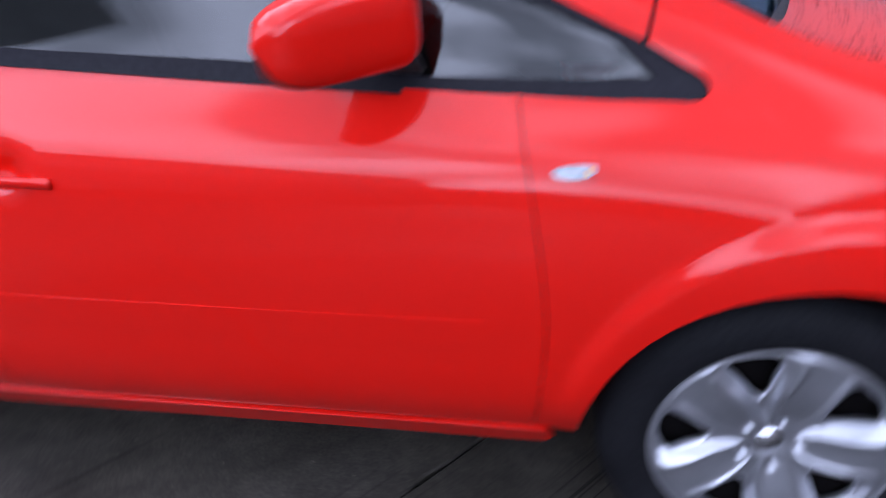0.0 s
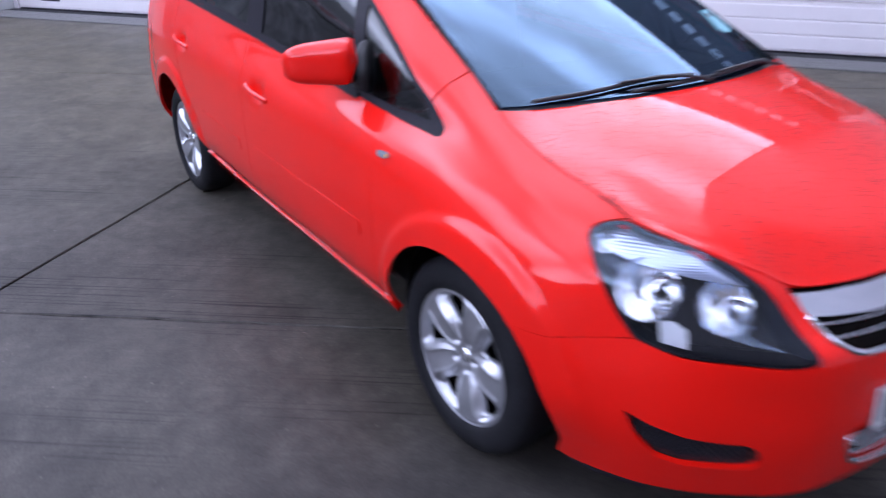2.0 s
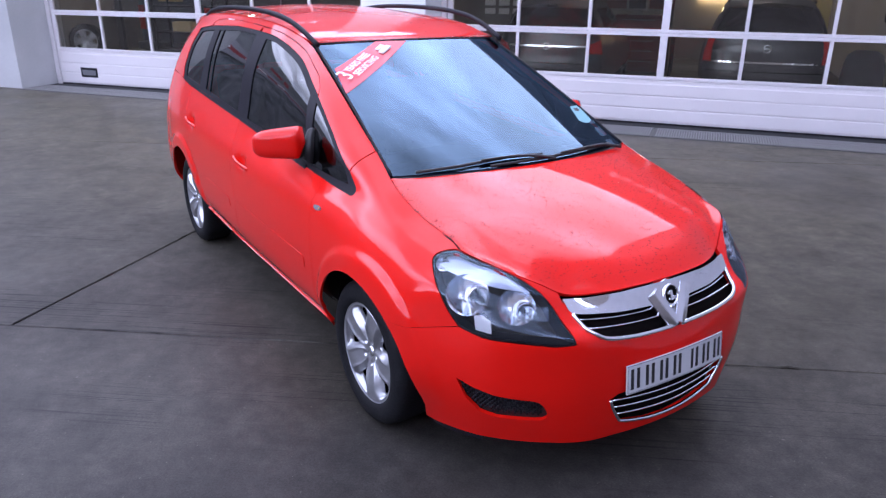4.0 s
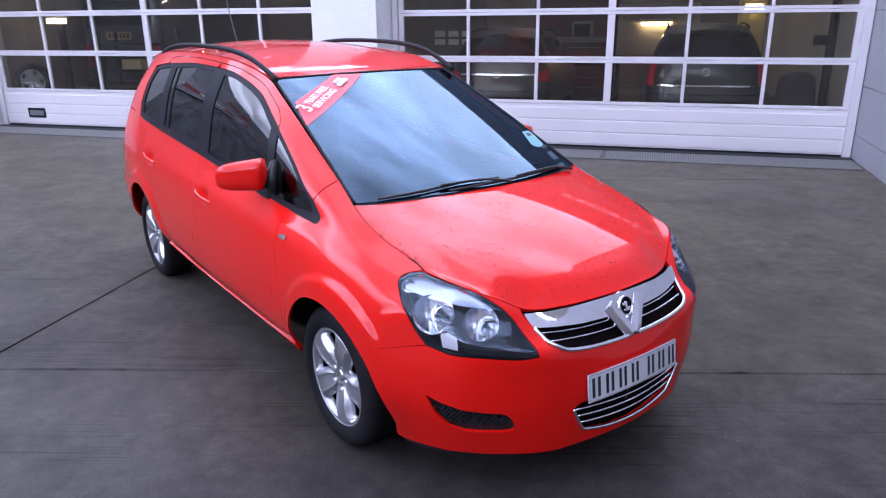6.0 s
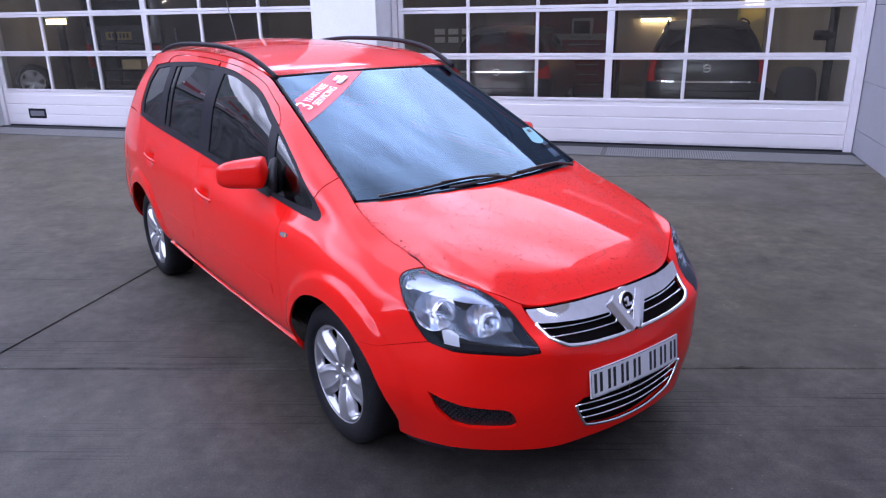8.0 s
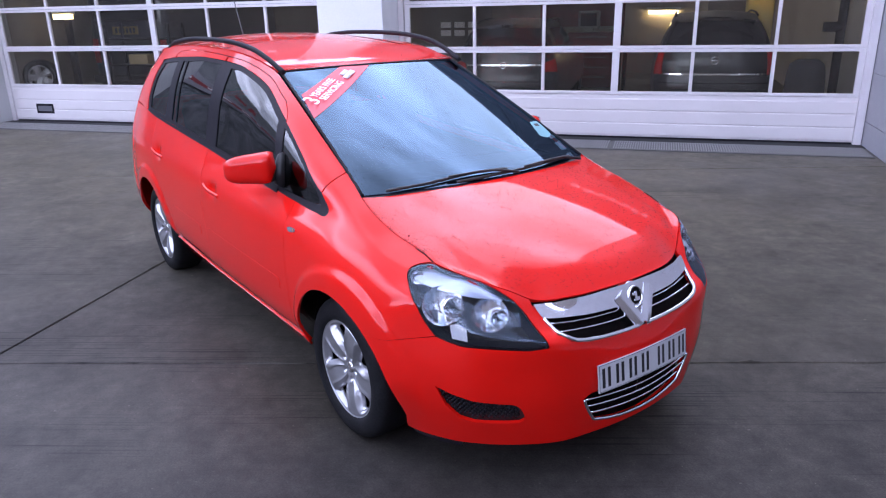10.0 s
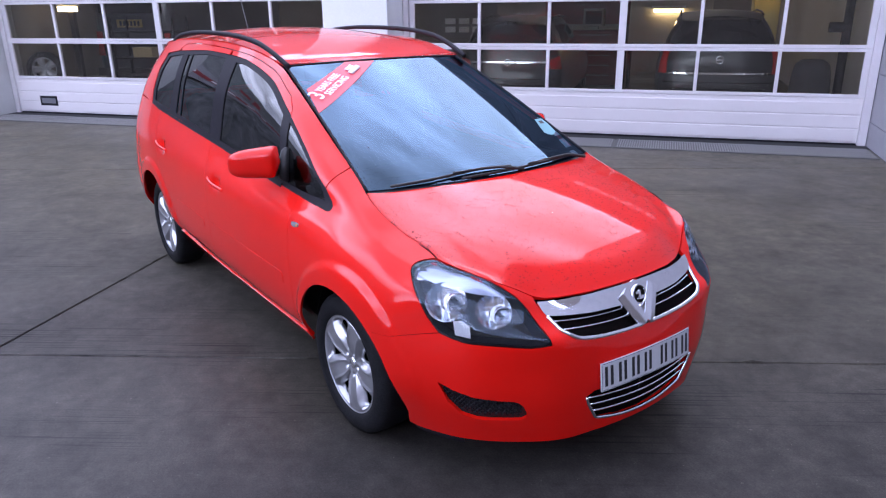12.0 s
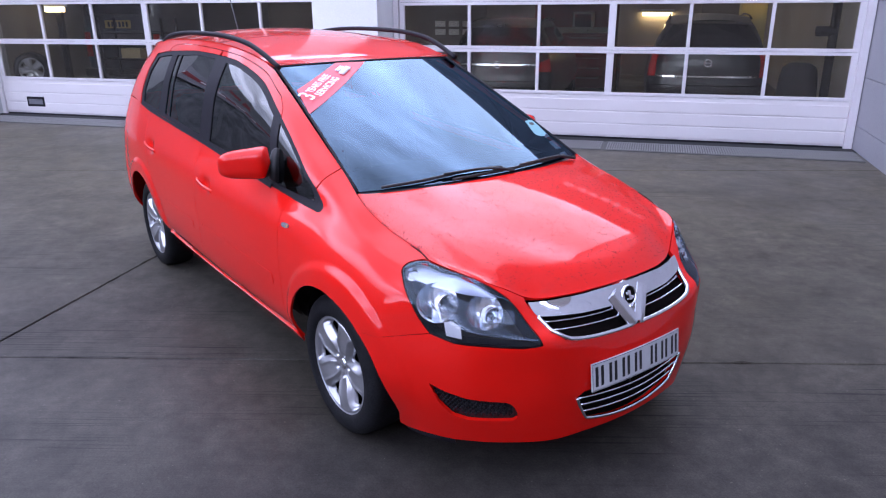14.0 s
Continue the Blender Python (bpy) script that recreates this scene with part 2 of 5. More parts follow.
    k.new(bump2.outputs["Normal"], b.inputs["Normal"])
    return mt


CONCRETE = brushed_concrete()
JOINT = material("joint_filler", (.012, .012, .013), .8, vary=.3, grain=60)
DOORWHITE = material("white_coated_steel", (.69, .645, .64), .38, vary=.03, grain=120, blotch=.05, blotch_size=.8)
ALU = material("anodised_aluminium", (.71, .675, .68), .38, metal=.15, vary=.06, grain=150, blotch=.06)
WALLGREY = material("grey_cladding", (.29, .285, .31), .55, vary=.06, grain=40, blotch=.08, blotch_size=.7)
WALLDARK = material("dark_grey_cladding_panel", (.15, .15, .165), .5, vary=.06, grain=40, blotch=.08, blotch_size=.7)
WALLWHITE = material("white_render", (.80, .80, .80), .8, vary=.04, grain=60, bump=.2, blotch=.05)
DRAINFRAME = material("weathered_drain_frame", (.085, .083, .08), .6, vary=.2, grain=60)
# render with the left wall's shade put into its colour
RENDERSHADE = material("pale_grey_render", (.46, .46, .455), .8, vary=.05, grain=60, bump=.2, blotch=.08)
STEELGRATE = material("galvanised_grating", (.26, .255, .25), .5, metal=.6, vary=.2, grain=120)

# ---- the car's body surface: eight rows from the sill to the roof edge, at stations from the nose round to the tail ----
STATIONS = []


def station(*rows):
    STATIONS.append(rows)


def section(x, *rows):
    STATIONS.append([(x, y, z) for y, z in rows])


station((.895, 0, .165), (.925, 0, .37), (.923, 0, .515), (.898, 0, .620), (.866, 0, .665), (.850, 0, .700), (.836, 0, .735), (.822, 0, .768))
station((.890, .12, .166), (.918, .13, .37), (.918, .135, .515), (.895, .14, .62), (.862, .14, .665), (.845, .14, .70), (.830, .14, .733), (.815, .135, .767))
station((.875, .24, .168), (.900, .265, .37), (.900, .27, .515), (.885, .275, .625), (.845, .275, .67), (.825, .27, .70), (.805, .268, .73), (.790, .265, .762))
station((.844, .364, .17), (.866, .406, .37), (.871, .416, .52), (.860, .430, .638), (.808, .418, .68), (.775, .41, .71), (.752, .405, .737), (.732, .40, .760))
station((.778, .477, .175), (.803, .532, .38), (.804, .543, .53), (.797, .551, .648), (.744, .536, .706), (.718, .519, .746), (.702, .507, .779), (.676, .493, .805))
station((.663, .608, .18), (.693, .667, .38), (.694, .678, .53), (.673, .679, .656), (.641, .657, .734), (.626, .634, .779), (.611, .619, .822), (.593, .601, .857))
station((.530, .70, .185), (.560, .755, .38), (.555, .77, .53), (.530, .765, .66), (.521, .752, .751), (.512, .728, .797), (.500, .700, .838), (.468, .650, .878))
section(.38, (.755, .19), (.838, .38), (.852, .54), (.845, .68), (.81, .785), (.775, .83), (.735, .865), (.660, .909))
section(.20, (.76, .20), (.86, .40), (.885, .57), (.88, .72), (.838, .83), (.788, .89), (.745, .922), (.682, .954))
section(.0, (.765, .22), (.87, .40), (.895, .58), (.893, .74), (.852, .86), (.785, .935), (.735, .98), (.674, 1.012))
section(-.20, (.77, .235), (.868, .40), (.892, .58), (.888, .74), (.855, .868), (.778, .968), (.733, 1.041), (.645, 1.105))
section(-.45, (.775, .24), (.866, .40), (.891, .58), (.889, .74), (.862, .872), (.787, .980), (.739, 1.112), (.618, 1.216))
section(-.90, (.775, .24), (.868, .40), (.893, .58), (.893, .74), (.869, .875), (.790, 1.015), (.708, 1.25), (.572, 1.418))
section(-1.12, (.775, .24), (.868, .40), (.893, .58), (.893, .74), (.870, .88), (.790, 1.030), (.705, 1.30), (.556, 1.503))
section(-1.50, (.775, .24), (.868, .40), (.893, .58), (.893, .745), (.872, .89), (.790, 1.058), (.710, 1.33), (.572, 1.568))
section(-2.10, (.775, .245), (.868, .41), (.893, .58), (.893, .75), (.872, .905), (.790, 1.110), (.710, 1.35), (.585, 1.590))
section(-2.70, (.775, .25), (.870, .42), (.895, .58), (.893, .755), (.868, .93), (.785, 1.150), (.700, 1.365), (.575, 1.575))
section(-3.10, (.760, .27), (.850, .42), (.870, .58), (.870, .755), (.845, .945), (.770, 1.165), (.690, 1.355), (.560, 1.535))
station((-3.33, .70, .28), (-3.38, .79, .42), (-3.40, .81, .58), (-3.38, .80, .755), (-3.36, .78, .95), (-3.30, .72, 1.17), (-3.24, .64, 1.34), (-3.16, .53, 1.50))
station((-3.48, .45, .28), (-3.55, .50, .42), (-3.56, .50, .58), (-3.53, .50, .755), (-3.50, .50, .95), (-3.42, .47, 1.17), (-3.34, .43, 1.34), (-3.24, .36, 1.51))
station((-3.52, 0, .28), (-3.585, 0, .42), (-3.59, 0, .58), (-3.56, 0, .755), (-3.53, 0, .95), (-3.45, 0, 1.17), (-3.37, 0, 1.34), (-3.27, 0, 1.52))
TABLE = np.array(STATIONS, float)
TABLE = np.concatenate([TABLE[1:2] * (1, -1, 1), TABLE, TABLE[-2:-1] * (1, -1, 1)])  # mirrored ends for a smooth nose and tail
TABLE = np.concatenate([2 * TABLE[:, :1] - TABLE[:, 1:2], TABLE, 2 * TABLE[:, -1:] - TABLE[:, -2:-1]], 1)


def weights(f):
    return np.stack([-.5 * f + f * f - .5 * f**3, 1 - 2.5 * f * f + 1.5 * f**3, .5 * f + 2 * f * f - 1.5 * f**3, .5 * (f**3 - f * f)], -1)


def flank(s, v):
    """The body at station s (0 nose, 20 tail) and row v (0 sill, 7 roof edge), y to the outside."""
    s, v = np.clip(np.atleast_1d(np.asarray(s, float)), 0, 20), np.clip(np.atleast_1d(np.asarray(v, float)), -.25, 7)
    i, j = np.clip(np.floor(s).astype(int), 0, 19), np.clip(np.floor(v).astype(int), 0, 6)
    ws, wv = weights(s - i), weights(v - j)
    p = np.zeros((len(s), 3))
    for a in range(4):
        for b in range(4):
            p += (ws[:, a] * wv[:, b])[:, None] * TABLE[i + a, j + b]
    return p


def locate(a, b, axes=(0, 2), s=10.0, v=3.0):
    """Station and row of the body where two coordinates are a and b (side view: x, z; front view: y, z)."""
    axes = list(axes)
    for _ in range(40):
        p = flank(s, v)[0][axes]
        ds, dv = (flank(s + 1e-4, v)[0][axes] - p) * 1e4, (flank(s, v + 1e-4)[0][axes] - p) * 1e4
        m = np.stack([ds, dv], 1) + np.eye(2) * 1e-9
        step = np.clip(np.linalg.solve(m, np.array([a, b]) - p), -.7, .7)
        s, v = float(np.clip(s + step[0], .001, 19.98)), float(np.clip(v + step[1], -.2, 6.995))
    return s, v

# ---- building helpers ----
def part(name, bm, mat, parent=None, label="", smooth=True):
    """Links a bmesh as one mesh object under a thing or a part."""
    me = bpy.data.meshes.new(name)
    bm.to_mesh(me)
    bm.free()
    me.materials.append(mat)
    if smooth:
        me.shade_smooth()
    ob = new(name, me)
    ob.parent = parent
    if label:
        ob["label"] = label
    return ob


def solid(name, verts, faces, mat, parent=None, label="", normals=None, smooth=True):
    me = bpy.data.meshes.new(name)
    me.from_pydata([tuple(v) for v in verts], [], faces)
    me.materials.append(mat)
    me.update()
    if smooth:
        me.shade_smooth()
    if normals is not None:
        me.normals_split_custom_set_from_vertices([tuple(n) for n in normals])
    ob = new(name, me)
    ob.parent = parent
    if label:
        ob["label"] = label
    return ob


def empty(name, label="", category="", group="", kind="", at=(0, 0, 0)):
    ob = new(name)
    ob.location = at
    return tagged(ob, label, category, group, kind)


def box(bm, lo, hi, bevel=0.0, m=None):
    """A box from corner to corner, bevelled, added to bm."""
    c, d = [(a + b) / 2 for a, b in zip(lo, hi)], [abs(b - a) for a, b in zip(lo, hi)]
    vs = bmesh.ops.create_cube(bm, size=1, matrix=(m or Matrix()) @ Matrix.Translation(c) @ Matrix.Diagonal((*d, 1)))["verts"]
    if bevel:
        es = list({e for v in vs for e in v.link_edges})
        bmesh.ops.bevel(bm, geom=es, offset=bevel, segments=2, affect="EDGES", profile=.5)
    return bm


def boxed(lo, hi, bevel=0.0, m=None):
    return box(bmesh.new(), lo, hi, bevel, m)


def rod(bm, a, b, r, r2=None, n=12, caps=True):
    """A round bar from a to b."""
    a, b = Vector(a), Vector(b)
    m = Matrix.Translation((a + b) / 2) @ (b - a).to_track_quat("Z", "Y").to_matrix().to_4x4()
    bmesh.ops.create_cone(bm, cap_ends=caps, segments=n, radius1=r, radius2=r if r2 is None else r2, depth=(b - a).length, matrix=m)
    return bm


def tube(points, r, n=8, flat=1.0):
    """A bar that follows points, as a bmesh; flat squeezes it in its second direction."""
    bm, rings = bmesh.new(), []
    pts = [Vector(p) for p in points]
    for i, p in enumerate(pts):
        d = (pts[min(i + 1, len(pts) - 1)] - pts[max(i - 1, 0)]).normalized()
        side = d.cross(Vector((0, 0, 1))).normalized() if abs(d.z) < .95 else Vector((1, 0, 0))
        up = side.cross(d)
        rr = r[i] if isinstance(r, (list, tuple)) else r
        rings.append([bm.verts.new(p + rr * (math.cos(2 * math.pi * k / n) * side + flat * math.sin(2 * math.pi * k / n) * up)) for k in range(n)])
    for a, b in zip(rings, rings[1:]):
        for k in range(n):
            bm.faces.new((a[k], a[(k + 1) % n], b[(k + 1) % n], b[k]))
    bm.faces.new(rings[0][::-1])
    bm.faces.new(rings[-1])
    bmesh.ops.recalc_face_normals(bm, faces=bm.faces)
    return bm


def lathe(profile, n=48, axis="y", closed=False):
    """A profile of (radius, along) turned about an axis through the origin."""
    bm, rings = bmesh.new(), []
    for r, a in profile:
        ring = []
        for k in range(n):
            c, s = r * math.cos(2 * math.pi * k / n), r * math.sin(2 * math.pi * k / n)
            ring.append(bm.verts.new({"y": (c, a, s), "x": (a, c, s), "z": (c, s, a)}[axis]))
        rings.append(ring)
    pairs = list(zip(rings, rings[1:])) + ([(rings[-1], rings[0])] if closed else [])
    for a, b in pairs:
        for k in range(n):
            bm.faces.new((a[k], a[(k + 1) % n], b[(k + 1) % n], b[k]))
    bmesh.ops.recalc_face_normals(bm, faces=bm.faces)
    return bm


def curve_through(points, n=6, closed=False):
    """Points of a smooth curve through the given ones."""
    p = [np.array(q, float) for q in points]
    if closed:
        p = [p[-1], *p, p[0], p[1]]
    else:
        p = [2 * p[0] - p[1], *p, 2 * p[-1] - p[-2]]
    out = []
    for i in range(1, len(p) - 2):
        for f in np.arange(n) / n:
            w = weights(np.array(f))
            out.append(sum(w[k] * p[i - 1 + k] for k in range(4)))
    if not closed:
        out.append(p[-2])
    return [tuple(float(c) for c in q) for q in out]


def sheet(name, surface, outline, mat, parent, step=(.2, .2), mirror=False, lift=0.0, thick=.012, gap=.002, label="", bulge=None):
    """A panel cut by an outline, in the surface's two coordinates, out of a curved surface, with edges turned inwards."""
    bm = bmesh.new()
    loops = outline if isinstance(outline[0][0], (tuple, list)) else [outline]
    for loop in loops:
        f = bm.faces.new([bm.verts.new((a, b, 0)) for a, b in loop])
        f.normal_update()
        if f.normal.z < 0:
            f.normal_flip()
    flat = [p for loop in loops for p in loop]
    for axis in (0, 1):
        lo, hi = min(p[axis] for p in flat), max(p[axis] for p in flat)
        for k in range(math.floor(lo / step[axis]) + 1, math.ceil(hi / step[axis])):
            co, no = [0, 0, 0], [0, 0, 0]
            co[axis], no[axis] = k * step[axis], 1
            bmesh.ops.bisect_plane(bm, geom=[*bm.verts, *bm.edges, *bm.faces], dist=1e-6, plane_co=co, plane_no=no)
    bmesh.ops.remove_doubles(bm, verts=bm.verts, dist=1e-5)
    bm.verts.index_update()
    ab = np.array([v.co[:2] for v in bm.verts])
    e = 1e-3
    mid = surface(ab[:, 0], ab[:, 1])
    da = surface(ab[:, 0] + e, ab[:, 1]) - surface(ab[:, 0] - e, ab[:, 1])
    db = surface(ab[:, 0], ab[:, 1] + e) - surface(ab[:, 0], ab[:, 1] - e)
    nor = np.cross(da, db)
    nor /= np.linalg.norm(nor, axis=1)[:, None] + 1e-12
    mid = mid + lift * nor
    faces = [[v.index for v in f.verts] for f in bm.faces]
    rim = [(l.vert.index, l.link_loop_next.vert.index) for ed in bm.edges if ed.is_boundary for l in ed.link_loops]
    bm.free()
    inward = np.zeros_like(mid)
    for a, b in rim:
        d = np.cross(nor[a] + nor[b], mid[b] - mid[a])
        d /= np.linalg.norm(d) + 1e-9
        inward[a] += d
        inward[b] += d
    size = np.linalg.norm(inward, axis=1)
    on = size > 1e-6
    inward[on] /= size[on][:, None]
    mid = mid + gap * inward
    verts, norms = list(mid), list(nor)
    if thick:
        for a, b in rim:
            i = len(verts)
            verts += [mid[a], mid[b], mid[b] - thick * nor[b] + .3 * thick * inward[b], mid[a] - thick * nor[a] + .3 * thick * inward[a]]
            w = -(inward[a] + inward[b])
            w = w / (np.linalg.norm(w) + 1e-9)
            norms += [w] * 4
            faces.append([i + 1, i, i + 3, i + 2])
    verts, norms = np.array(verts), np.array(norms)
    if mirror:
        verts, norms, faces = verts * (1, -1, 1), norms * (1, -1, 1), [f[::-1] for f in faces]
    return solid(name, verts, faces, mat, parent, label, norms)


def ring(outer, inner):
    """Two outlines that together leave a hole: the outer and inner loops run the same way round."""
    i0, i1 = (min(range(len(outer)), key=lambda k: outer[k][0]), max(range(len(outer)), key=lambda k: outer[k][0]))
    j0, j1 = (min(range(len(inner)), key=lambda k: inner[k][0]), max(range(len(inner)), key=lambda k: inner[k][0]))

    def run(loop, a, b):
        return [loop[k % len(loop)] for k in range(a, b + 1 if b >= a else b + len(loop) + 1)]
    return [run(outer, i0, i1) + run(inner, j0, j1)[::-1], run(outer, i1, i0) + run(inner, j1, j0)[::-1]]


def ccw(loop):
    area = sum(a[0] * b[1] - b[0] * a[1] for a, b in zip(loop, loop[1:] + loop[:1]))
    return loop if area > 0 else loop[::-1]



# ---- the yard ----
AZ = radians(37.09)  # run of the workshop front
RUN, OUT = Vector((-math.cos(AZ), -math.sin(AZ), 0)), Vector((math.sin(AZ), -math.cos(AZ), 0))
FRONT = Matrix(((RUN.x, OUT.x, 0, -1.75), (RUN.y, OUT.y, 0, 7.48), (0, 0, 1, 0), (0, 0, 0, 1)))  # along the front, out from it, up


def clip_half(poly, a, b, left):
    """The part of a plane polygon on one side of the line from a to b."""
    out = []
    side = [((b[0] - a[0]) * (p[1] - a[1]) - (b[1] - a[1]) * (p[0] - a[0])) * (1 if left else -1) for p in poly]
    for i, p in enumerate(poly):
        q, sp, sq = poly[(i + 1) % len(poly)], side[i], side[(i + 1) % len(poly)]
        if sp >= 0:
            out.append(p)
        if sp * sq < 0:
            f = sp / (sp - sq)
            out.append((p[0] + f * (q[0] - p[0]), p[1] + f * (q[1] - p[1])))
    return out


ground = part("ground", boxed((-400, -400, -.5), (400, 400, -.03)), JOINT, None, smooth=False)
tagged(ground, "wet brushed concrete yard laid in large slabs", "ground", kind="structure")
J1, J2 = ((-2.887, -.851), (-1.898, -2.015)), ((-1.77, -2.03), (.886, 1.331))
YARD = [(-60, -60), (60, -60), (60, 60), (-60, 60)]
beyond, near = clip_half(YARD, *J2, True), clip_half(YARD, *J2, False)


def off_line(line, d):
    (ax, ay), (bx, by) = line
    l = math.hypot(bx - ax, by - ay)
    nx, ny = -(by - ay) / l * d, (bx - ax) / l * d
    return (ax + nx, ay + ny), (bx + nx, by + ny)


J3, J4 = off_line(J2, 4.6), off_line(J2, -4.5)
slabs = []
for big in (clip_half(beyond, *J3, False), clip_half(beyond, *J3, True)):
    slabs += [clip_half(big, *J1, True), clip_half(big, *J1, False)]
slabs += [clip_half(near, *J4, True), clip_half(near, *J4, False)]
chips = random.Random(11)
for poly in slabs:
    bm = bmesh.new()
    f = bm.faces.new([bm.verts.new((x, y, 0)) for x, y in poly])
    bm.normal_update()
    if f.normal.z < 0:
        f.normal_flip()
    bmesh.ops.inset_region(bm, faces=[f], thickness=.007, depth=0)
    rim = [v.co.copy() for v in f.verts]
    bm.free()
    # edges near the car are broken and uneven
    loop = []
    for a, b in zip(rim, rim[1:] + rim[:1]):
        run, length = (b - a).normalized(), (b - a).length
        steps, d = [0.0], 0.0
        while d < length:
            d += .07 if (a + run * d).length < 7 else 1.0
            if d < length:
                steps.append(d)
        for d in steps:
            jag = abs(chips.gauss(0, .0035)) + (.02 * chips.random() if chips.random() < .04 else 0)
            side = Vector((-run.y, run.x, 0))
            loop.append(a + run * d + side * jag)
    bm = bmesh.new()
    top, lip, low = ([bm.verts.new((p.x, p.y, z)) for p in loop] for z in (0, 0, 0))
    n_loop = len(loop)
    for k, p in enumerate(loop):
        run = (loop[(k + 1) % n_loop] - loop[k - 1]).normalized()
        side = Vector((-run.y, run.x, 0))
        top[k].co = p + side * .006
        lip[k].co = p + Vector((0, 0, -.005))
        low[k].co = p + Vector((0, 0, -.03))
    bm.faces.new(top)
    for a, b in ((top, lip), (lip, low)):
        for k in range(n_loop):
            bm.faces.new((a[k], b[k], b[(k + 1) % n_loop], a[(k + 1) % n_loop]))
    bmesh.ops.recalc_face_normals(bm, faces=bm.faces)
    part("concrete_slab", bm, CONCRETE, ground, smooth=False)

# ---- the workshop front: two sectional doors in deep reveals ----
def fbox(name, u, n, z, mat, parent=None, bevel=.004, label=""):
    return part(name, boxed((u[0], n[0], z[0]), (u[1], n[1], z[1]), bevel, FRONT), mat, parent, label, smooth=False)


def sectional_door(number, u0, u1, rows, columns, label):
    door = tagged(empty(f"door_{number}"), label, "workshop door", kind="structure")
    end = .05  # half way over each end stile
    w = (u1 - u0 - 2 * end) / columns
    # solid bottom section with shallow horizontal ribs
    h = rows[0]
    bm = bmesh.new()
    box(bm, (u0, -.05, .03), (u1, -.003, h - .002), .003, FRONT)
    for a, b in ((.05, .208), (.221, .378), (.391, h - .055)):
        box(bm, (u0 + .002, -.012, a), (u1 - .002, .006, b), .0085, FRONT)
    part("bottom_section", bm, DOORWHITE, door, "white ribbed steel bottom section", smooth=False)
    fbox("rubber_seal", (u0, u1), (-.05, .004), (0, .028), SATIN, door)
    for za, zb in zip(rows, rows[1:]):
        fbox("rail", (u0, u1), (-.05, .004), (za + .002, za + .042), ALU, door)
        fbox("rail", (u0, u1), (-.05, .004), (zb - .042, zb - .002), ALU, door)
        for c in range(columns + 1):
            half = .048 if c == columns // 2 else .022
            m = u0 + end + c * w
            a, b = (u0, u0 + .075) if c == 0 else (u1 - .075, u1) if c == columns else (m - half, m + half)
            fbox("stile", (a, b), (-.046, .001), (za + .042, zb - .042), ALU, door)
        for c in range(columns):
            pane_ob = fbox("pane", (u0 + end + c * w + .01, u0 + end + (c + 1) * w - .01), (-.03, -.024), (za + .03, zb - .03), SHOPGLASS, door, bevel=0)
            pane_ob.visible_shadow = False
    return door


sectional_door(1, .02, 6.04, [.60, 1.20, 1.83, 2.46, 3.09], 6, "white sectional workshop door with glazed aluminium panels")
left_door = sectional_door(2, 7.22, 13.55, [.61, 1.25, 1.89, 2.53, 3.17], 6, "white sectional workshop door with glazed aluminium panels and letter slot")
slot = fbox("letter_slot", (12.69, 13.07), (-.012, .010), (.145, .315), SATIN, left_door, label="letter slot with dark surround")
fbox("slot_flap", (12.73, 13.03), (.0105, .013), (.185, .275), WALLDARK, slot, label="grey flap")
fbox("guide_rail", (-.08, .018), (-.08, .03), (0, 3.17), ALU, None)
bpy.data.objects["guide_rail"].name = "trim"
for u in ((6.05, 6.13), (7.13, 7.21), (13.56, 13.64)):
    fbox("trim", u, (-.08, .03), (0, 3.17), ALU)
for ob in [o for o in scene.objects if o.name.startswith("trim")]:
    tagged(ob, "grey aluminium guide rail beside the workshop door", "trim", kind="structure")


def wall(name, u, n, z, mat, label):
    return tagged(fbox(name, u, n, z, mat, bevel=.01), label, "wall", kind="structure")


wall("wall_pier", (6.14, 7.12), (-.3, .62), (0, 5.4), WALLWHITE, "white rendered pier between the two workshop doors")
wall("wall_left", (13.65, 18), (-.3, .78), (0, 5.4), RENDERSHADE, "pale grey rendered wall beside the workshop door")
right_wall = tagged(empty("wall_right"), "grey clad side wall running out from the workshop", "wall", kind="structure")
fbox("wall_core", (-.6, -.12), (-.3, 9.0), (0, 9.4), JOINT, right_wall)
for za, zb in ((0, .30), (.306, .90), (.906, 1.8), (1.806, 2.7), (2.706, 3.6), (3.606, 4.5), (4.506, 5.4), (5.406, 6.7), (6.706, 8.0), (8.006, 9.4)):
    for na, nb in ((-.06, 3.0), (3.006, 6.0), (6.006, 9.0)):
        fbox("cladding_panel", (-.13, -.09), (na, nb), (za, zb), WALLGREY, right_wall, bevel=.003)
wall("wall_above", (-.09, 13.65), (-.3, .2), (3.18, 5.4), WALLDARK, "dark grey clad wall above the workshop doors")
# near-black colour stands in for the shadow along the foot of the doors
threshold = tagged(fbox("threshold", (-.09, 13.65), (-.3, .262), (-.02, .006), JOINT), "dark damp concrete threshold under the workshop doors", "threshold", kind="structure")
grate = tagged(empty("drain_channel"), "galvanised steel drain grating across the workshop doorway", "drain", kind="structure")
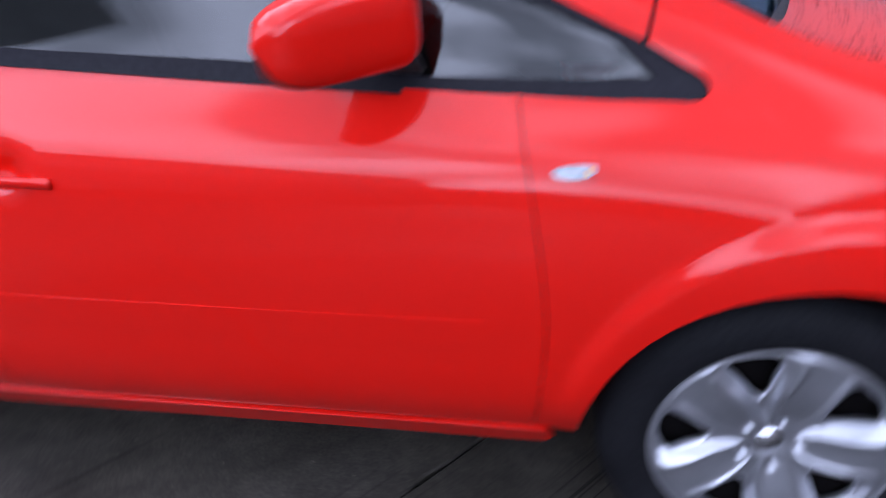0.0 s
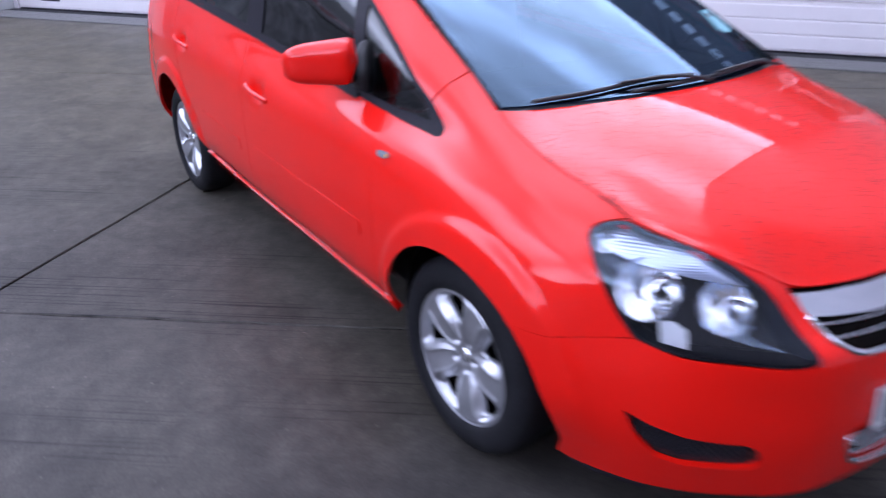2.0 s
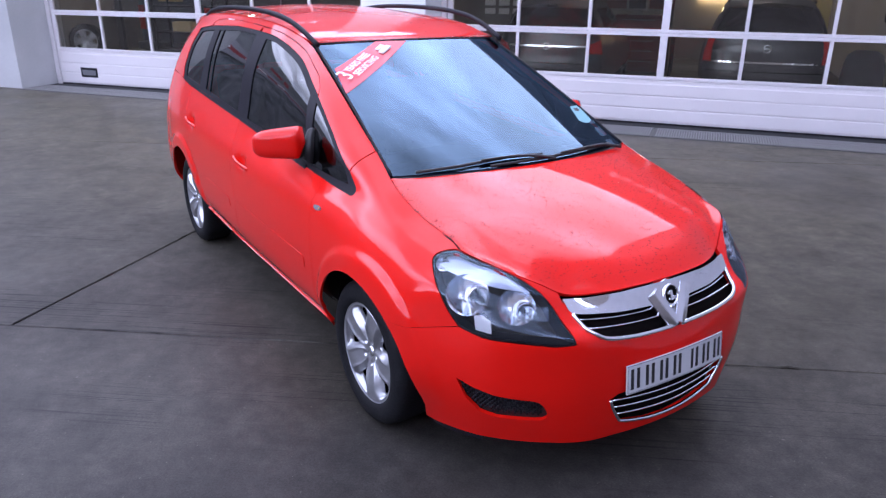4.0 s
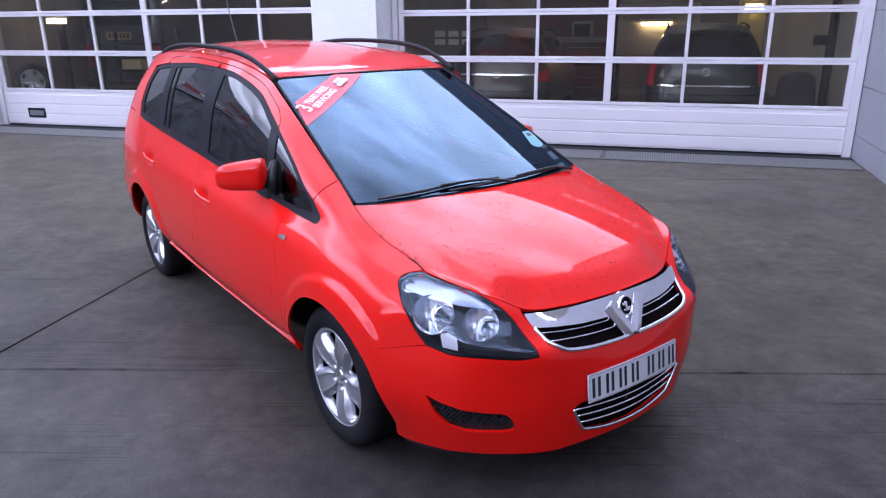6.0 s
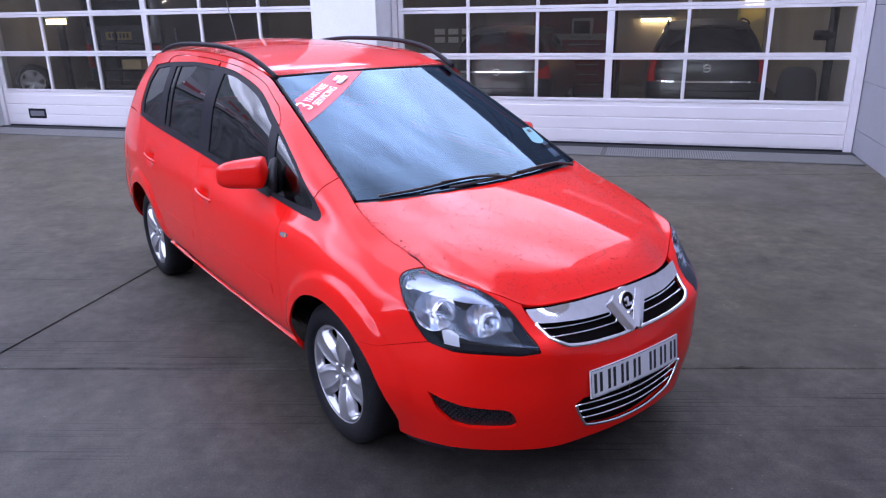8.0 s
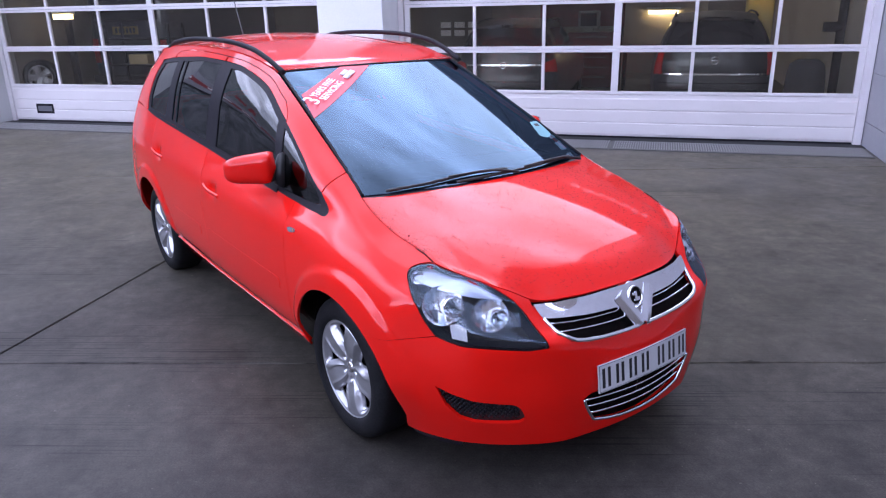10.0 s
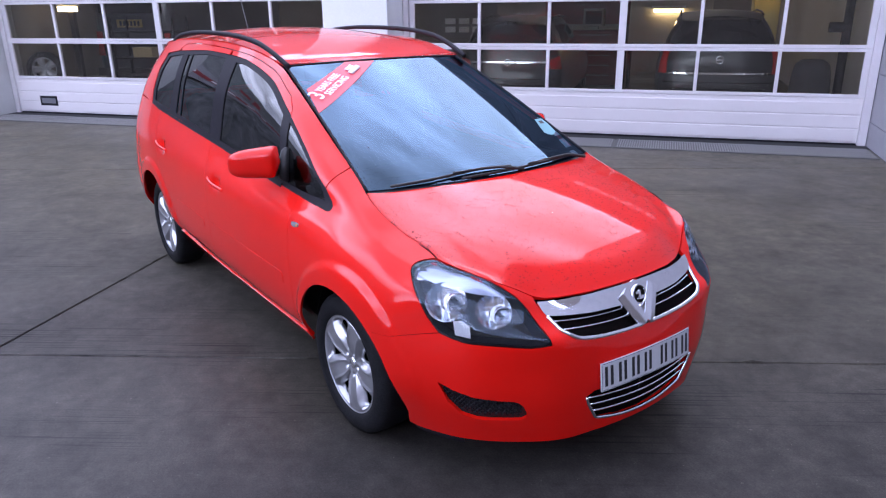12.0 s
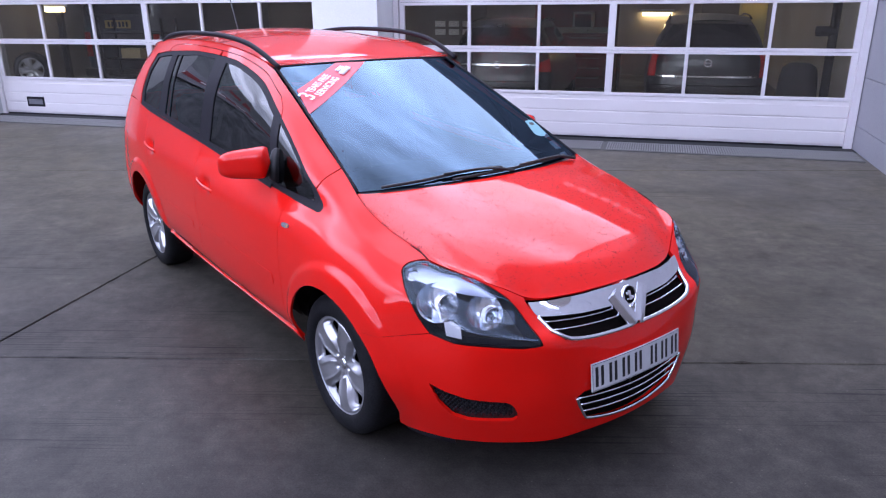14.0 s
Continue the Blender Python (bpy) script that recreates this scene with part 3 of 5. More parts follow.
for a, b in ((-.05, 3.0), (3.01, 6.13), (7.13, 10.3), (10.31, 13.6)):
    bm = bmesh.new()
    box(bm, (a, .27, -.02), (b, .88, .012), .003, FRONT)
    part("grating_frame", bm, DRAINFRAME, grate, smooth=False)
    verts, faces = [], []
    for k in range(int((b - a - .04) / .030)):
        u = a + .02 + .030 * k
        for n0, n1 in ((.30, .42), (.44, .56), (.59, .71), (.73, .85)):
            i = len(verts)
            verts += [FRONT @ Vector(q) for q in ((u, n0, .013), (u + .017, n0, .013), (u + .017, n1, .013), (u, n1, .013), (u + .003, n0 + .003, .019), (u + .014, n0 + .003, .019), (u + .014, n1 - .003, .019), (u + .003, n1 - .003, .019))]
            faces += [[i + q for q in f] for f in ((4, 5, 6, 7), (0, 1, 5, 4), (1, 2, 6, 5), (2, 3, 7, 6), (3, 0, 4, 7))]
    tagged(solid("grating_bars", verts, faces, STEELGRATE, grate, smooth=False), kind="stuff")

# ---- inside the workshop ----
SHOPWALL = material("cream_workshop_wall", (.47, .42, .35), .8, vary=.08, grain=30, blotch=.15, blotch_size=.6)
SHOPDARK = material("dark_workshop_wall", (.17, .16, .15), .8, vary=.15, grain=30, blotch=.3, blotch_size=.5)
SHOPFLOOR = material("painted_workshop_floor", (.12, .12, .12), .4, vary=.1, grain=50, blotch=.2)
TOOLRED = material("red_tool_cabinet", (.13, .022, .022), .4, vary=.05, grain=80, blotch=.1)
CARGREY = material("dark_grey_car_paint", (.016, .015, .019), .35, metal=.0, coat=.5, vary=.05, grain=800)
CARSILVER = material("grey_silver_car_paint", (.024, .023, .029), .35, metal=.0, coat=.5, vary=.05, grain=800)
VANBLUE = material("dark_van_paint", (.03, .032, .045), .35, coat=1.0, vary=.05, grain=500)
DARKGLASS = pane("dark_rear_glass", (.012, .012, .016), 1.18)
YELLOW = material("yellow_plate", (.36, .25, .08), .4)
CARD = material("brown_cardboard", (.42, .32, .18), .85, vary=.1, grain=60)
TUBE = glow("warm_white_tube", (1.0, .80, .45), 11.0)
FILLTUBE = glow("ceiling_tube", (1.0, .92, .82), 62.0)

wall("workshop_floor", (-.4, 18), (-10, -.05), (-.03, -.004), SHOPFLOOR, "grey painted workshop floor")
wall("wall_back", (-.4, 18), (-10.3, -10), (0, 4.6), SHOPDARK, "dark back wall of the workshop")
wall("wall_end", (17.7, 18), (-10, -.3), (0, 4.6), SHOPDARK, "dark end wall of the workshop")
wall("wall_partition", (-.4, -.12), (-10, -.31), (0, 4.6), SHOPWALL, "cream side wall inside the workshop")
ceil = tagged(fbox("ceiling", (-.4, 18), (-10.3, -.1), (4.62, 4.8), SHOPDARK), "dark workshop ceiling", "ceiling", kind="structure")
wall("roof_slab", (-.6, 18), (-10.3, .19), (5.402, 5.46), WALLGREY, "flat grey workshop roof")

# unseen lights added to brighten the inside of the workshop
for u, n in ((2.0, -7.6), (5.0, -8.2), (9.5, -7.4), (15.0, -6.5)):
    lt = tagged(empty("ceiling_light"), "unseen light added at the ceiling to brighten the workshop", "light", "workshop ceiling lights")
    fbox("fitting", (u - .7, u + .7), (n - .07, n + .07), (4.52, 4.6), WALLWHITE, lt)
    fbox("tube", (u - .65, u + .65), (n - .02, n + .02), (4.46, 4.515), FILLTUBE, lt)

bench = tagged(empty("workbench"), "dark workbench with a pale back panel", "workbench")
fbox("worktop", (1.6, 3.3), (-6.6, -5.9), (.86, .92), SATIN, bench)
fbox("back_panel", (1.6, 3.3), (-6.66, -6.61), (.92, 2.0), SHOPWALL, bench)
for u in (1.65, 3.2):
    for n in (-6.5, -5.98):
        fbox("leg", (u, u + .06), (n, n + .06), (0, .858), SATIN, bench)
blamp = tagged(empty("bench_light"), "warm glowing tube light above the workbench", "light")
fbox("housing", (2.15, 2.85), (-6.60, -6.50), (1.62, 1.68), WALLWHITE, blamp)
fbox("tube", (2.2, 2.8), (-6.56, -6.50), (1.55, 1.615), TUBE, blamp)
blamp2 = tagged(empty("wall_light"), "warm glowing tube light on the workshop wall", "light")
fbox("housing", (16.7, 17.35), (-5.2, -5.1), (1.82, 1.88), WALLWHITE, blamp2)
fbox("tube", (16.75, 17.3), (-5.16, -5.08), (1.70, 1.815), TUBE, blamp2)
fbox("bracket", (16.95, 17.1), (-5.3, -5.2), (0, 1.9), SATIN, blamp2)
# the yellow is warm lamp light put into the column's colour
col = tagged(fbox("pillar", (.52, .98), (-5.3, -4.9), (0, 4.6), material("yellow_painted_column", (.60, .48, .16), .6, vary=.08, grain=40, blotch=.15), bevel=.02), "column in the workshop, coloured yellow for the warm light on it", "pillar", kind="structure")
clamp = tagged(empty("column_light"), "warm glowing light on the yellow column", "light")
fbox("tube", (.60, .90), (-4.88, -4.82), (1.84, 1.92), TUBE, clamp)
fbox("housing", (.58, .92), (-4.9, -4.87), (1.80, 1.96), WALLWHITE, clamp)

chest = tagged(empty("tool_cabinet"), "dull red steel tool cabinet with drawers", "cabinet")
fbox("cabinet_body", (3.45, 4.45), (-6.6, -6.0), (.05, 1.20), TOOLRED, chest, bevel=.02)
for k in range(5):
    fbox("drawer", (3.51, 4.39), (-5.995, -5.975), (.12 + .21 * k, .30 + .21 * k), TOOLRED, chest, bevel=.006)
    fbox("drawer_pull", (3.62, 4.28), (-5.972, -5.955), (.26 + .21 * k, .275 + .21 * k), STEELGRATE, chest)
for u in (3.55, 4.25):
    fbox("castor", (u, u + .05), (-6.4, -6.3), (-.003, .05), SATIN, chest)
screen_box = tagged(empty("monitor"), "grey boxy monitor with a dark screen on the red cabinet", "monitor")
fbox("casing", (3.80, 4.24), (-6.35, -6.05), (1.28, 1.64), STEELGRATE, screen_box, bevel=.02)
fbox("display", (3.85, 4.19), (-6.048, -6.044), (1.33, 1.59), DASH, screen_box)
fbox("stand", (3.92, 4.12), (-6.28, -6.12), (1.202, 1.278), STEELGRATE, screen_box, bevel=.01)
tagged(fbox("keyboard", (3.78, 4.2), (-6.04, -6.005), (1.202, 1.225), STEELGRATE, bevel=.004), "grey keyboard on the red tool cabinet", "keyboard")
panel = tagged(empty("tool_rack"), "tall dull red tool rack on two posts", "rack")
fbox("board", (3.3, 5.2), (-6.95, -6.9), (1.3, 2.6), TOOLRED, panel)
for u in (3.35, 5.08):
    fbox("post", (u, u + .07), (-7.02, -6.952), (-.003, 2.6), SATIN, panel)
for k in range(3):
    for j in range(2):
        tagged(fbox("notice", (6.95 + .36 * k, 7.22 + .36 * k), (-8.02, -8.012), (1.08 + .2 * j, 1.22 + .2 * j), WHITE, None, bevel=0), "white paper notice pinned to the workshop board", "notice", "paper notices")
board = tagged(fbox("notice_board", (6.6, 8.4), (-8.08, -8.025), (.0, 2.2), SHOPDARK), "dark notice board standing in the workshop", "board")

MACHINE = material("oily_brown_machine_paint", (.016, .013, .011), .8, vary=.2, grain=30)
machine = tagged(empty("tyre_machine"), "dark workshop machine with a rounded housing", "machine")
bm = lathe([(.001, 1.0), (.14, .99), (.22, .93), (.25, .8), (.27, .5), (.30, .3), (.30, .0)], 24, "z")
bmesh.ops.transform(bm, matrix=FRONT @ Matrix.Translation((.48, -1.1, -.004)), verts=bm.verts)
part("housing", bm, MACHINE, machine)
bm = rod(bmesh.new(), FRONT @ Vector((.02, -1.6, 0)), FRONT @ Vector((.02, -1.6, 2.2)), .06)
part("post", bm, MACHINE, machine)
bm = rod(bmesh.new(), FRONT @ Vector((.0, -1.6, 1.4)), FRONT @ Vector((.25, -1.6, 1.4)), .07)
part("control_box", bm, MACHINE, machine)

cab = tagged(empty("shelf_unit"), "dark shelf unit with a cardboard box", "shelf")
for z in (.45, .80, 1.3):
    fbox("shelf", (11.6, 13.1), (-2.5, -2.0), (z, z + .03), SATIN, cab)
for u in (11.6, 13.06):
    for n in (-2.5, -2.04):
        fbox("upright", (u, u + .04), (n, n + .04), (0, 1.6), SATIN, cab)
tagged(fbox("cardboard_box", (12.25, 12.7), (-2.4, -2.1), (.832, 1.02), CARD, None, bevel=.01), "open brown cardboard box on the dark shelf", "box")


# ---- cars parked inside, tails to the doors ----
def parked_car(name, label, paint, u, n, squash, strip, lamp_edge):
    pc = tagged(empty(name), label, "car", "cars in the workshop")
    for mirror in (True, False):
        sheet("body", flank, [(0, -.1), (20, -.1), (20, 4.95), (0, 4.95)], paint, pc, (.4, .35), mirror, gap=0, thick=0)
        sheet("cabin_side", flank, [(8.6, 4.95), (18.1, 4.95), (18.1, 6.99), (8.6, 6.99)], SATIN, pc, (.4, .35), mirror, gap=0, thick=0)
        sheet("bonnet_half", flank, [(0, 4.95), (8.6, 4.95), (8.6, 6.99), (0, 6.99)], paint, pc, (.4, .35), mirror, gap=0, thick=0)
        sheet("side_window", flank, [(10.3, 5.15), (16.4, 5.15), (16.4, 6.55), (12.5, 6.55)], DARKGLASS, pc, (.4, .3), mirror, lift=.004, gap=0, thick=0)
        sheet("rear_window", flank, [(18.1, 4.95), (20, 4.95), (20, 6.95), (18.1, 6.95)], DARKGLASS, pc, (.2, .2), mirror, gap=0, thick=0)
        sheet("tail_lamp", flank, lamp_edge, TAIL, pc, (.15, .2), mirror, lift=.012, gap=0)
        sheet("tailgate_seam", flank, [(18.2, 2.35), (20, 2.35), (20, 2.43), (18.2, 2.43)], GAP, pc, (.3, .2), mirror, lift=.003, gap=0, thick=0)
        sheet("chrome_strip", flank, [(18.3, strip), (20, strip), (20, strip + .13), (18.3, strip + .13)], CHROME, pc, (.3, .2), mirror, lift=.012, gap=0)
        bm = tube([(x, (-1 if mirror else 1) * .575, z + .035) for x, z in ((-1.3, 1.55), (-1.9, 1.60), (-2.6, 1.58), (-2.95, 1.54))], .014, 8)
        part("roof_rail", bm, SATIN, pc)
    sheet("roof", roof, [(-1, 0), (1, 0), (1, 1), (-1, 1)], SATIN, pc, (.25, .1), thick=0)
    sheet("windscreen", screen, [(-1, 0), (1, 0), (1, 1), (-1, 1)], DARKGLASS, pc, (.25, .25), thick=0)
    badge_z = .965 if strip < 3.4 else float(flank(20, strip + .06)[0][2])
    bm = lathe([(.040, -.004), (.044, -.014), (.056, -.016), (.060, -.010), (.062, .01)], 24, "x")
    bmesh.ops.translate(bm, verts=bm.verts, vec=(-3.535, 0, badge_z))
    part("badge", bm, CHROME, pc)
    part("badge_shape", boxed((-3.552, -.040, badge_z - .011), (-3.525, .040, badge_z + .011), .006), CHROME, pc)
    part("bumper_step", boxed((-3.63, -.62, .50), (-3.4, .62, .56), .02), SATIN, pc)
    for x in (0, AXLE):
        for y in (-.75, .75):
            part("tyre", lathe([(.2, y - .1), (.29, y - .1), (.315, y - .06), (.315, y + .06), (.29, y + .1), (.2, y + .1)], 32), RUBBER, pc).location = (x, 0, .315)
    turn = Matrix(((-OUT.x, OUT.y, 0, 0), (-OUT.y, -OUT.x, 0, 0), (0, 0, 1, 0), (0, 0, 0, 1)))
    at = FRONT @ Vector((u, n - 3.6, 0))
    pc.matrix_basis = Matrix.Translation(at) @ turn @ Matrix.Diagonal((1, 1, squash, 1))
    return pc


# ---- the red car ----
car = empty("car", "glossy red people carrier with water drops, parked on wet concrete", "car")
AXLE = -2.703
GRIPS = ((-1.385, .858), (-2.44, .915))
FLARES = ((.065, .345, .455), (-2.70, .325, .465))


def step_up(x, a, b):
    f = np.clip((x - a) / (b - a), 0, 1)
    return f * f * (3 - 2 * f)


def body(s, v):
    """The flank with the raised lips round its wheel arches."""
    p = flank(s, v)
    for cx, cz, r in FLARES:
        d = np.hypot(p[:, 0] - cx, p[:, 2] - cz)
        lip = .013 * (1 - step_up(d, r - .030, r + .012)) * np.clip((p[:, 2] - .30) / .15, 0, 1)
        p[:, 1] += lip
    for hx, hz in GRIPS:
        p[:, 1] -= .022 * np.exp(-((p[:, 0] - hx) / .062) ** 4 - ((p[:, 2] - hz) / .036) ** 2)
    return p


def side_view(points):
    """Stations and rows of points given in side view (x, z)."""
    out, guess = [], (10., 3.)
    for x, z in points:
        near = min(((q - .5) for q in range(14, 40)), key=lambda q: abs(flank(q / 2, 3)[0][0] - x)) / 2
        guess = locate(x, z, (0, 2), near, min(max((z - .2) / .2, .5), 6.5))
        out.append(guess)
    return out


def arc(cx, cz, r, a0, a1, n=16):
    return [(cx + r * math.cos(radians(a0 + (a1 - a0) * k / n)), cz + r * math.sin(radians(a0 + (a1 - a0) * k / n))) for k in range(n + 1)]


def along(a, b, n):
    return [(a[0] + (b[0] - a[0]) * k / n, a[1] + (b[1] - a[1]) * k / n) for k in range(n)]


# shut lines in side view
A_SEAM = curve_through([(-.43, .335), (-.415, .45), (-.405, .62), (-.425, .80), (-.455, .968)], 4)
B_SEAM = curve_through([(-1.545, .335), (-1.525, .5), (-1.52, .65), (-1.555, .85), (-1.60, 1.058)], 4)
ARCH_F = arc(.03, .318, .378, 188, -8, 26)
ARCH_R = arc(-2.70, .315, .385, 190, 20, 22)
LAMP = curve_through([(6.90, 5.70), (6.95, 6.12), (6.80, 6.55), (6.35, 6.93), (5.63, 6.975), (4.95, 6.97), (4.40, 6.78), (3.97, 6.20), (3.60, 5.2), (3.28, 3.6), (3.22, 2.96), (3.75, 2.85), (4.48, 2.86), (5.23, 2.85), (5.75, 3.0), (6.03, 3.46), (6.41, 4.3)], 6, True)

# windows in side view: the dark frame's outer edge
BELT = [(-.19, .957), (-.45, .968), (-.605, .978), (-.947, 1.008), (-1.382, 1.036), (-1.60, 1.058), (-2.015, 1.094), (-2.45, 1.122), (-2.86, 1.145)]
GLASS_TOP = [(-2.87, 1.477), (-2.507, 1.510), (-2.056, 1.528), (-1.683, 1.520), (-1.442, 1.504), (-1.207, 1.457), (-.945, 1.362), (-.783, 1.284), (-.497, 1.150), (-.274, 1.037), (-.174, .978)]


FINE = (.07, .07)
SEAM_TOP = [(-.765, 1.274), (-.80, 1.315), (-.867, 1.363), (-1.118, 1.469), (-1.40, 1.528), (-1.66, 1.548), (-1.763, 1.554), (-2.05, 1.563), (-2.33, 1.562), (-2.52, 1.548), (-2.58, 1.525)]
WINDOWS = {
    "quarterlight": ([(-.172, .973), (-.1725, .966), (-.177, .9595), (-.186, .956), (-.20, .9548), (-.30, .959), (-.45, .968), (-.62, .980), (-.70, 1.13), (-.783, 1.284), (-.64, 1.217), (-.497, 1.150), (-.274, 1.037), (-.19, .988), (-.178, .981)],
                     [(-.245, .984), (-.42, .987), (-.612, .997), (-.682, 1.135), (-.758, 1.258), (-.63, 1.200), (-.496, 1.136), (-.31, 1.042)]),
    "front_door_window": ([(-.62, .980), (-.947, 1.008), (-1.382, 1.036), (-1.60, 1.058), (-1.63, 1.30), (-1.66, 1.519), (-1.442, 1.504), (-1.207, 1.457), (-.945, 1.362), (-.783, 1.284), (-.70, 1.13)],
                          [(-.672, 1.005), (-.947, 1.029), (-1.25, 1.050), (-1.512, 1.070), (-1.54, 1.30), (-1.562, 1.490), (-1.442, 1.484), (-1.22, 1.438), (-.96, 1.345), (-.835, 1.282), (-.75, 1.14)]),
    "rear_door_window": ([(-1.60, 1.058), (-2.015, 1.094), (-2.36, 1.117), (-2.39, 1.30), (-2.42, 1.513), (-2.056, 1.528), (-1.683, 1.520), (-1.66, 1.519), (-1.63, 1.30)],
                         [(-1.672, 1.084), (-2.0, 1.112), (-2.320, 1.135), (-2.365, 1.32), (-2.395, 1.492), (-2.056, 1.512), (-1.72, 1.504), (-1.695, 1.30)]),
    "rear_quarter_window": ([(-2.36, 1.117), (-2.60, 1.130), (-2.86, 1.145), (-2.905, 1.22), (-2.895, 1.38), (-2.86, 1.478), (-2.507, 1.510), (-2.42, 1.513), (-2.39, 1.30)],
                            [(-2.455, 1.143), (-2.64, 1.155), (-2.82, 1.168), (-2.855, 1.24), (-2.845, 1.37), (-2.80, 1.462), (-2.505, 1.490), (-2.478, 1.30)]),
}

for mirror in (True, False):
    # front wing: from the bonnet line down to the arch, the bumper seam and the door
    wing = side_view(A_SEAM + [(-.30, .957), (-.20, .9525), (-.185, .9535), (-.1745, .9575), (-.1695, .965), (-.1695, .973), (-.176, .982), (-.188, .990), (-.262, 1.033)])
    wing += [(10.22, 6.4), (10.12, 6.99), (9.8, 6.99), (9.4, 6.99), (9.05, 6.99), (8.5, 6.99), (8, 6.99), (7.5, 6.99), (7, 6.99), (6.42, 6.985), (6.62, 6.82), (6.82, 6.57), (6.93, 6.34), (6.97, 6.12), (6.95, 5.86), (6.91, 5.66), (6.75, 5.2), (6.43, 4.3), (6.05, 3.46), (5.77, 3.0)]
    wing += side_view([(.50, .640), (.40, .612), (.277, .602)])
    wing += side_view([p for p in ARCH_F if p[1] > .3 and not (p[0] > .1 and p[1] < .606)][::-1])
    sheet("front_wing", body, wing, RED, car, FINE, mirror, thick=.013, gap=.0008)
    sheet("front_door", body, side_view(B_SEAM + BELT[1:5][::-1] + A_SEAM[::-1]), RED, car, FINE, mirror, thick=.025, gap=.0015)
    REAR_EDGE = curve_through([(-2.60, 1.130), (-2.57, .95), (-2.44, .74), (-2.29, .60)], 4)
    rear_door = B_SEAM + [BELT[6], BELT[7]] + REAR_EDGE[:-1] + arc(-2.70, .315, .50, 35, 12, 6) + [(-2.20, .36), (-2.17, .335)]
    sheet("rear_door", body, side_view(rear_door), RED, car, FINE, mirror, thick=.025, gap=.0015)
    quarter = side_view(arc(-2.70, .315, .50, 12, 35, 6) + REAR_EDGE[:-1][::-1] + [(-2.72, 1.137), (-2.86, 1.145)])
    quarter += [(16.6, 5.0), (16.9, 5.0), (17.6, 5.0), (17.6, 2.4), (17.0, 2.4), (17.0, .9)] + side_view(ARCH_R) + side_view([(-2.25, .38), (-2.215, .37)])
    sheet("rear_quarter_panel", body, quarter, RED, car, FINE, mirror, thick=.011, gap=.0015)
    sheet("sill", body, side_view([(-.41, .262), (-.39, .295), (-.405, .325)] + along((-.43, .328), (-2.15, .328), 8) + [(-2.2, .350), (-2.26, .375), (-2.30, .30), (-2.28, .258)])[::-1], RED, car, (.2, .1), mirror, lift=.008)
    for a, b in ((-.50, -1.47), (-1.62, -2.15)):
        sheet("rubbing_strip", body, side_view(along((a, .548), (b, .556), 6) + [(b, .556), (b - .004, .590), (b, .616)] + along((b, .618), (a, .606), 6) + [(a, .606), (a + .008, .58)]), RED, car, (.2, .1), mirror, lift=.0025, thick=.0025, gap=0)
    # pillars, roof side and door frames
    upper = side_view([(-.266, 1.0345), (-.274, 1.038), (-.497, 1.151), (-.64, 1.218), (-.762, 1.275)] + SEAM_TOP[1:]) + side_view([(-2.60, 1.506), (-2.86, 1.479), (-2.896, 1.38), (-2.906, 1.22), (-2.865, 1.148)])
    upper += [(16.9, 5.02), (17.6, 5.02), (17.7, 6.99)] + [(17.2 - .4 * k, 6.99) for k in range(18)] + [(10.135, 6.985), (10.232, 6.4)]
    sheet("roof_side", body, upper, RED, car, (.15, .1), mirror)
    top = [(-.783, 1.286), (-.945, 1.364), (-1.207, 1.459), (-1.442, 1.506), (-1.652, 1.521)]
    sheet("door_frame", body, side_view(SEAM_TOP[0:6] + top[::-1]), RED, car, (.1, .1), mirror, lift=-.001)
    sheet("door_frame", body, side_view(SEAM_TOP[5:] + [(-2.57, 1.508), (-2.42, 1.515), (-2.056, 1.530), (-1.683, 1.522)]), RED, car, (.1, .1), mirror, lift=-.001)
    for name, (outer, inner) in WINDOWS.items():
        win = empty(name)
        win.parent = car
        sheet("window_frame", body, ring(ccw(side_view(outer)), ccw(side_view(inner))), SATIN, win, (.15, .15), mirror, lift=-.004, gap=-.0015, thick=.012, label="satin black frame")
        glass = sheet("glass", body, side_view([tuple(p) for p in inner]), TINT, win, (.15, .15), mirror, lift=-.009, gap=-.006, thick=0)
        glass.visible_shadow = False
        if name == "rear_door_window":
            sheet("divider_bar", body, side_view([(-2.222, 1.118), (-2.240, 1.120), (-2.292, 1.32), (-2.322, 1.505), (-2.300, 1.507), (-2.272, 1.32)]), SATIN, win, (.15, .15), mirror, lift=-.004, gap=0, thick=.01, label="satin black divider")
    sheet("belt_trim", body, side_view(along((-.64, .971), (-1.6, 1.049), 6) + along((-1.6, 1.049), (-2.86, 1.137), 6) + along((-2.86, 1.147), (-1.6, 1.068), 6) + along((-1.6, 1.068), (-.645, .990), 6) + [(-.645, .990)]), SATIN, car, (.2, .2), mirror, lift=.004, gap=0, thick=.008, label="satin black waist trim")
    # inner trim that closes the cabin behind the doors
    sheet("inner_trim", flank, [(10.95, .6), (15.0, .6), (15.0, 2.9), (17.2, 2.9), (17.2, 4.9), (10.95, 4.9)], DASH, car, (.3, .3), mirror, lift=-.07, thick=0)
    sheet("wing_liner", flank, [(6.7, 3.2), (10.9, 3.2), (10.9, 4.8), (9.8, 5.2), (9.8, 6.8), (6.9, 6.8), (6.5, 4.8)], GAP, car, (.3, .3), mirror, lift=-.05, thick=0)
    sgn = -1 if mirror else 1
